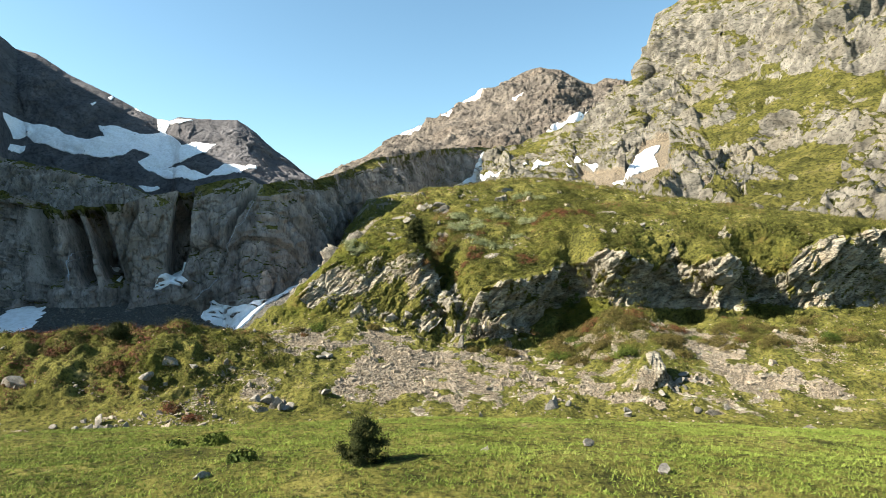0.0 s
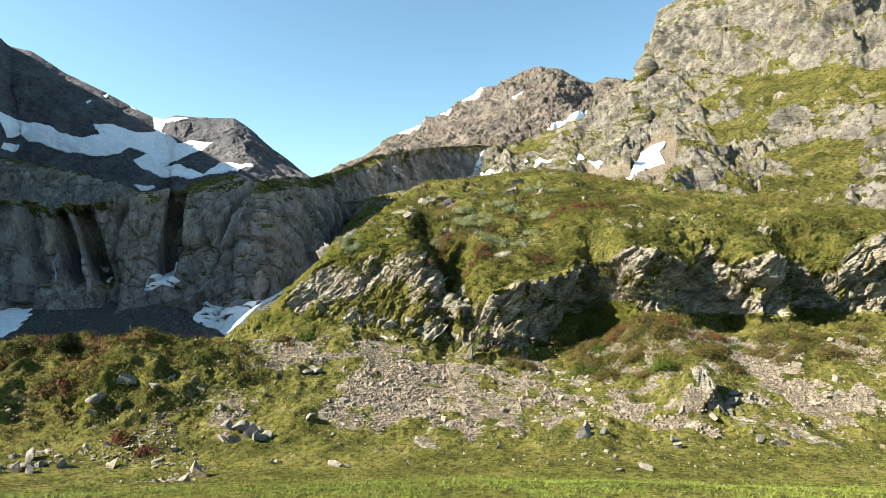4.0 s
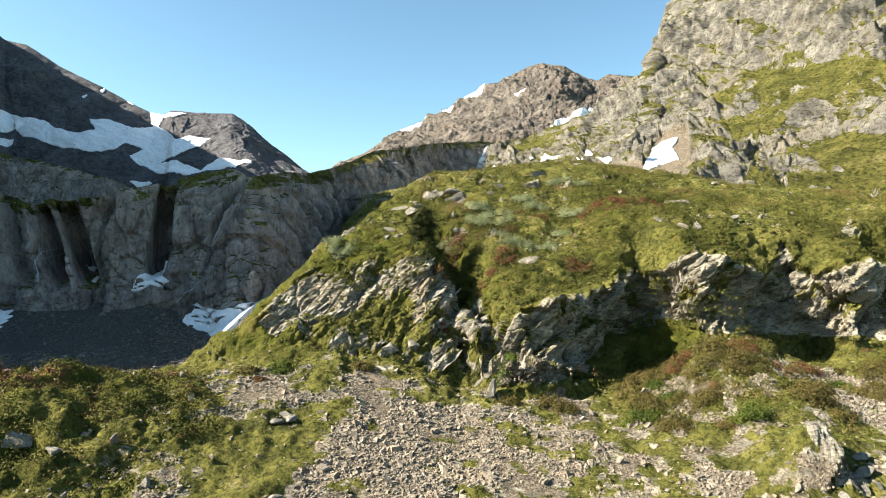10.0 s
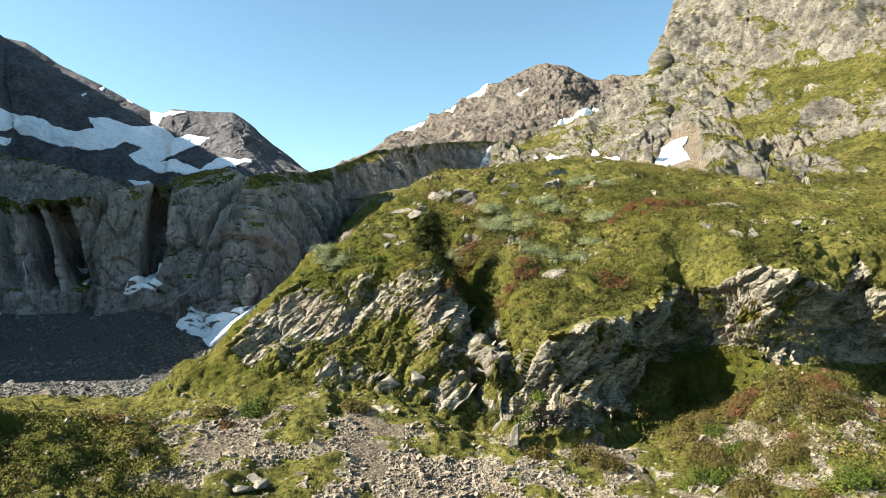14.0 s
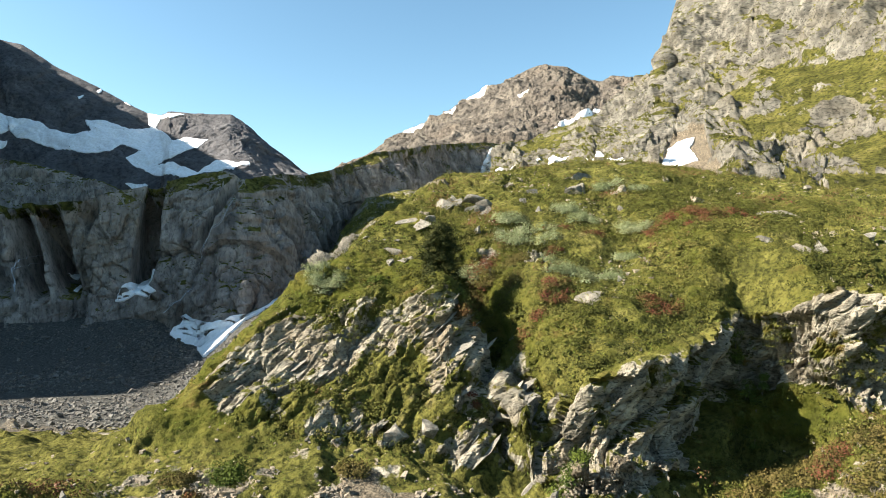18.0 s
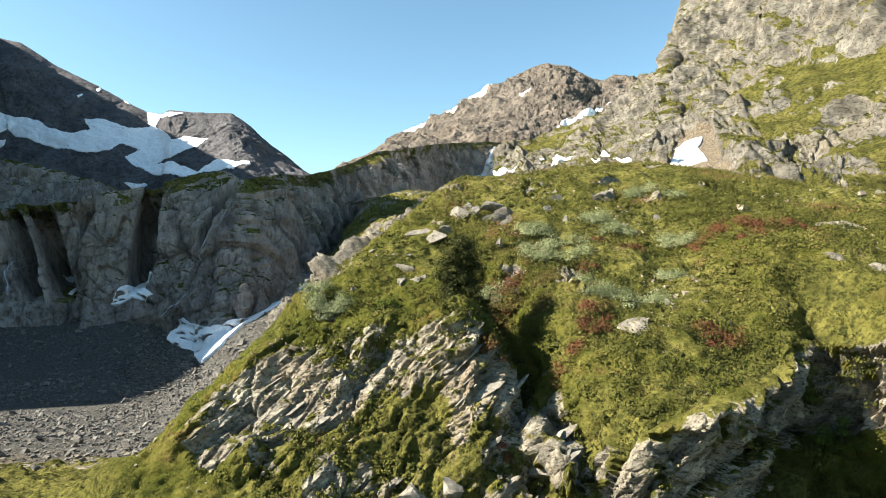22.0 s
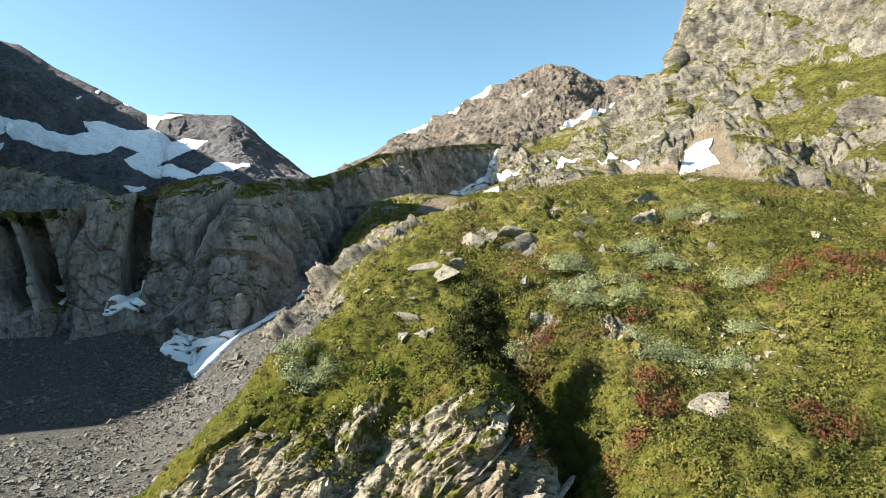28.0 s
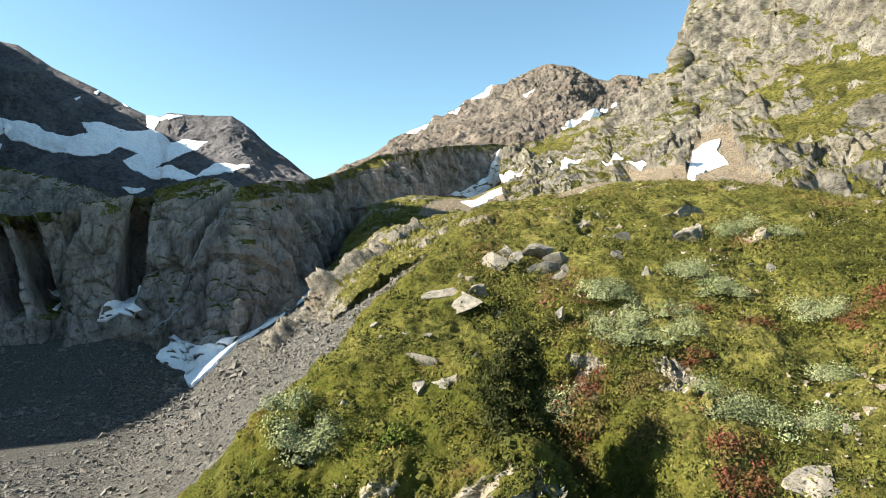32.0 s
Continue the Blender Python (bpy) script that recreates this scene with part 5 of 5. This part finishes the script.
for k in range(46):
    x, y = (spots.uniform(15, 32), spots.uniform(77, 89.5)) if k < 28 else (spots.uniform(35, 56), spots.uniform(79, 91))
    w = spots.uniform(1.0, 2.3)
    mat, words = ((MAT_OLIVE, "olive-brown rounded heather bush"), (MAT_OLIVE, "olive-brown rounded heather bush"), (MAT_HEATH, "green and russet dwarf shrub"))[k % 3]
    bush("heather_bush", mat, x, y, w, 0.5 * w, 0.05, 130, 400 + k, words + " on the slope below the rocks", "bush", "heather bushes", twigs=False)


# ---- heath, grass and stones that nobody could count ----
def scatter(n, box, keep, seed):
    r = np.random.default_rng(seed)
    x0, x1, y0, y1 = box
    got = []
    while sum(len(g) for g in got) < n:
        x, y = r.uniform(x0, x1, 20000), r.uniform(y0, y1, 20000)
        p = keep(x, y)
        ok = r.random(20000) < p
        got.append(np.column_stack([x[ok], y[ok]]))
    return np.concatenate(got)[:n]


def plan_noise(x, y, size, seed):
    return fbm(np.column_stack([x, y, 0 * x]), size, 4, seed=seed)


def heath_keep(x, y):
    rock = mask_at(G_ROCK, x, y)
    top, face = knoll_parts(x, y)
    knoll = smooth(-13, -9, np.minimum(top, face)) * smooth(160, 130, y) * smooth(-20, -11, x) * (0.45 + 0.55 * smooth(36, 20, x)) * (0.3 + 0.7 * smooth(122, 108, y))
    mound = smooth(0.25, 1.2, mound_height(x, y)) * smooth(-14, -20, x)
    knoll = knoll * (1 - 0.65 * smooth(-3, -9, x) * smooth(96, 99, y))
    slope = smooth(74, 80, y) * smooth(12, 18, x) * 0.6
    dense = smooth(-0.30, 0.20, fbm(np.column_stack([x, y, height(x, y)]), 7, 4, seed=66))
    return np.clip(knoll * (0.3 + 0.7 * dense) * smooth(0.75, 0.35, rock) + 0.75 * mound * (0.2 + 0.8 * dense) + slope * dense, 0, 1)


pts = scatter(24000, (-62, 86, 58, 150), heath_keep, 611)
tone = 0.27 - 0.10 * smooth(112, 104, pts[:, 1]) * smooth(90, 94, pts[:, 1]) + 0.26 * smooth(-18, -26, pts[:, 0]) + 0.66 * plan_noise(pts[:, 0], pts[:, 1], 5, 612) + rng.normal(0, 0.17, len(pts)) + 0.16 * smooth(0.1, 0.5, plan_noise(pts[:, 0], pts[:, 1], 11, 613))
size = rng.uniform(0.25, 0.8, len(pts)) * np.where(rng.random(len(pts)) < 0.15, 1.6, 1.0)
cs = np.column_stack([pts, ground_at(pts[:, 0], pts[:, 1]) - 0.10])
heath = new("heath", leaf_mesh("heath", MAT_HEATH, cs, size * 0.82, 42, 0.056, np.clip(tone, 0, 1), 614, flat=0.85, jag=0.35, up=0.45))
tagged(heath, "low green, olive and russet dwarf shrubs", "heath", kind="stuff")


def grass_tufts(pts, seed, tall, tone):
    """Tufts of three blades, each a narrow upright triangle."""
    r = np.random.default_rng(seed)
    n = len(pts)
    base = np.repeat(np.column_stack([pts, ground_at(pts[:, 0], pts[:, 1]) - 0.03]), 4, 0) + r.normal(0, 0.06, (4 * n, 3)) * (1, 1, 0)
    an = r.uniform(0, 6.28, 4 * n)
    side = np.column_stack([np.cos(an), np.sin(an), 0 * an]) * r.uniform(0.012, 0.03, (4 * n, 1))
    tip = base + np.column_stack([r.normal(0, 0.10, 4 * n), r.normal(0, 0.10, 4 * n), tall * r.uniform(0.5, 1.3, 4 * n)])
    V = np.stack([base - side, base + side, tip], 1).reshape(-1, 3)
    return V, np.arange(len(V), dtype=np.int32).reshape(-1, 3), np.clip(np.repeat(tone, 12) + r.normal(0, 0.1, 12 * n), 0, 1)


def grass_keep(x, y):
    ok = (mask_at(G_ROCK, x, y) < 0.5) & (mask_at(G_SCREE, x, y) < 0.55)
    return ok * (0.35 + 0.65 * smooth(-0.3, 0.3, plan_noise(x, y, 3, 620)))


pts = np.concatenate([scatter(46000, (-24, 32, 14, 40), grass_keep, 621), scatter(8000, (-45, 48, 40, 64), grass_keep, 625), scatter(20000, (-34, 60, 64, 132), grass_keep, 622)])
V, F, T = grass_tufts(pts, 623, np.repeat(np.where(pts[:, 1] < 40, 0.11, 0.20), 4), 0.45 + 0.4 * plan_noise(pts[:, 0], pts[:, 1], 4, 624))
grass = new("grass", mesh_from("grass", V, F, MAT_BLADE, {"tone": T}, smooth_shade=False))
tagged(grass, "short yellow-green alpine grass", "grass", kind="stuff")


def stone_field(name, pts, sizes, seed, label, mat, zs=None):
    """Angular stones, each a bent block of twelve triangles, lying at random."""
    r = np.random.default_rng(seed)
    n = len(pts)
    corner = np.array([(-1, -1, -1), (1, -1, -1), (1, 1, -1), (-1, 1, -1), (-1, -1, 1), (1, -1, 1), (1, 1, 1), (-1, 1, 1)], float) * 0.5
    quads = np.array([(0, 3, 2, 1), (4, 5, 6, 7), (0, 1, 5, 4), (1, 2, 6, 5), (2, 3, 7, 6), (3, 0, 4, 7)], np.int32)
    c = corner[None] * (1 + r.uniform(-0.55, 0.15, (n, 8, 1))) + r.normal(0, 0.07, (n, 8, 3))
    c = c * (np.stack([r.uniform(0.8, 1.5, n), r.uniform(0.6, 1.0, n), r.uniform(0.45, 0.9, n)], -1) * sizes[:, None])[:, None, :]
    a, b = r.uniform(0, 6.28, n), r.normal(0, 0.45, n)
    ca, sa, cb, sb = np.cos(a), np.sin(a), np.cos(b), np.sin(b)
    x, y, z = c[..., 0], c[..., 1], c[..., 2]
    x, z = x * cb[:, None] - z * sb[:, None], x * sb[:, None] + z * cb[:, None]
    x, y = x * ca[:, None] - y * sa[:, None], x * sa[:, None] + y * ca[:, None]
    at = np.column_stack([pts, (ground_at(pts[:, 0], pts[:, 1]) if zs is None else zs) + 0.12 * sizes])
    V = (np.stack([x, y, z], -1) + at[:, None, :]).reshape(-1, 3)
    F = (quads[None] + 8 * np.arange(n, dtype=np.int32)[:, None, None]).reshape(-1, 4)
    ob = new(name, mesh_from(name, V, F, mat, smooth_shade=False))
    return tagged(ob, label, "stones", kind="stuff")


def scree_keep(x, y):
    return smooth(0.30, 0.75, mask_at(G_SCREE, x, y)) * smooth(-0.5, 0.3, plan_noise(x, y, 4, 630))


pts = scatter(24000, (-32, 62, 57, 95), scree_keep, 631)
stone_field("scree_stones", pts, 0.09 * np.exp(rng.normal(0, 0.6, len(pts))) + 0.035, 632, "small angular grey-brown scree stones", MAT_STONE)
pts = scatter(2800, (-36, 70, 57, 95), lambda x, y: 0.25 + 0.75 * scree_keep(x, y), 633)
stone_field("loose_stones", pts, 0.15 * np.exp(rng.normal(0, 0.5, len(pts))), 634, "larger loose grey stones strewn over the slope", MAT_STONE)
pts = scatter(1300, (-58, -18, 52, 68), lambda x, y: smooth(0.0, 0.4, plan_noise(x, y, 5, 640)) * smooth(66, 60, y), 641)
stone_field("mound_stones", pts, 0.13 * np.exp(rng.normal(0, 0.6, len(pts))), 642, "grey stones along the foot of the mound", MAT_STONE)
pts = scatter(15000, (-200, -5, 100, 335), lambda x, y: np.maximum(smooth(0.2, 0.7, mask_at(G_SCREE, x, y)), smooth(290, 300, y)) * smooth(-0.4, 0.4, plan_noise(x, y, 22, 650)), 651)
stone_field("valley_boulders", pts, np.minimum(0.40 * np.exp(rng.normal(0, 0.7, len(pts))), 2.0) * np.interp(pts[:, 1], [100, 260], [0.35, 1.0]), 652, "dark blocky boulders covering the valley floor", MAT_DARKSTONE)
def sheet_stones(data, n, box, sizes, seed, name, label, mat):
    """Stones strewn over a part of a sheet."""
    out = data[3]
    r = np.random.default_rng(seed)
    i = (r.uniform(box[0], box[1], n) * (out.shape[0] - 1)).astype(int)
    j = (r.uniform(box[2], box[3], n) ** 1.0 * (out.shape[1] - 1)).astype(int)
    at = out[i, j]
    return stone_field(name, at[:, :2], sizes, seed + 1, label, mat, at[:, 2])


pts = scatter(16000, (-95, -18, 96, 250), lambda x, y: smooth(0.3, 0.7, mask_at(G_SCREE, x, y)) * smooth(-0.5, 0.3, plan_noise(x, y, 7, 655)), 656)
stone_field("slope_stones", pts, np.minimum(0.19 * np.exp(rng.normal(0, 0.65, len(pts))), 0.9), 657, "small grey stones on the scree bank behind the knoll", MAT_DARKSTONE)
pts = scatter(1200, (-28, 60, 97, 132), lambda x, y: smooth(0.1, 0.5, plan_noise(x, y, 6, 660)), 661)
stone_field("turf_stones", pts, 0.14 * np.exp(rng.normal(0, 0.6, len(pts))), 662, "small pale stones in the turf", MAT_STONE)
sheet_stones(gully_data, 9000, (0.0, 0.5, 0.0, 1.0), 0.34 * np.exp(rng.normal(0, 0.65, 9000)), 671, "gully_stones", "grey angular stones covering the gully slope", MAT_DARKSTONE)
sheet_stones(gully_data, 1200, (0.5, 1.0, 0.1, 1.0), 0.45 * np.exp(rng.normal(0, 0.6, 1200)), 673, "rib_stones", "pale stones on the grassy rock ribs", MAT_STONE)


# ---- waterfalls in the clefts of the headwall ----
MAT_WATER = Mat("white_water", 0.35, 0.5)
MAT_WATER.colour(MAT_WATER.ramp(MAT_WATER.noise(0.7, 6, 0.7, stretch=(2, 2, 0.3)), [(0.35, (0.20, 0.22, 0.26)), (0.65, (0.50, 0.52, 0.55))]))
MAT_WATER = MAT_WATER.m


def waterfall(top_uv, foot_uv, wide, seed, label):
    out = headwall_data[3]
    nu, nv = out.shape[:2]
    r = np.random.default_rng(seed)
    root = tagged(new("waterfall"), label, "waterfall", "waterfalls")
    for strand in range(2):
        V, k = [], 60
        for s in np.linspace(0, 1, k):
            u = top_uv[0] + (foot_uv[0] - top_uv[0]) * s + 0.0016 * math.sin(9 * s + 3 * strand) + 0.004 * strand * max(0, s - 0.45)
            v = top_uv[1] + (foot_uv[1] - top_uv[1]) * s
            i, j = int(u * (nu - 1)), int(v * (nv - 1))
            p = out[i, max(j - 3, 0) : j + 4].mean(0) + np.array((0.2, -3.2, 0.6))
            w = wide * (0.5 + 0.5 * s) * r.uniform(0.6, 1.3) * (0.6 if strand else 1.0)
            w *= 0.4
            V += [p + (-w, 0, 0), p + (0, -0.5 * w, 0.1), p + (w, 0, 0)]
        V = np.array(V)
        F = [(3 * a + c, 3 * a + c + 1, 3 * a + c + 4, 3 * a + c + 3) for a in range(k - 1) for c in (0, 1)]
        part("strand", mesh_from("strand", V, np.array(F), MAT_WATER), root)


waterfall((0.389, 0.82), (0.257, 0.19), 0.4, 1, "thin white waterfall in a diagonal cleft of the cliff")
waterfall((0.0765, 0.88), (0.054, 0.40), 0.8, 2, "thin white waterfall falling down a dark chimney")
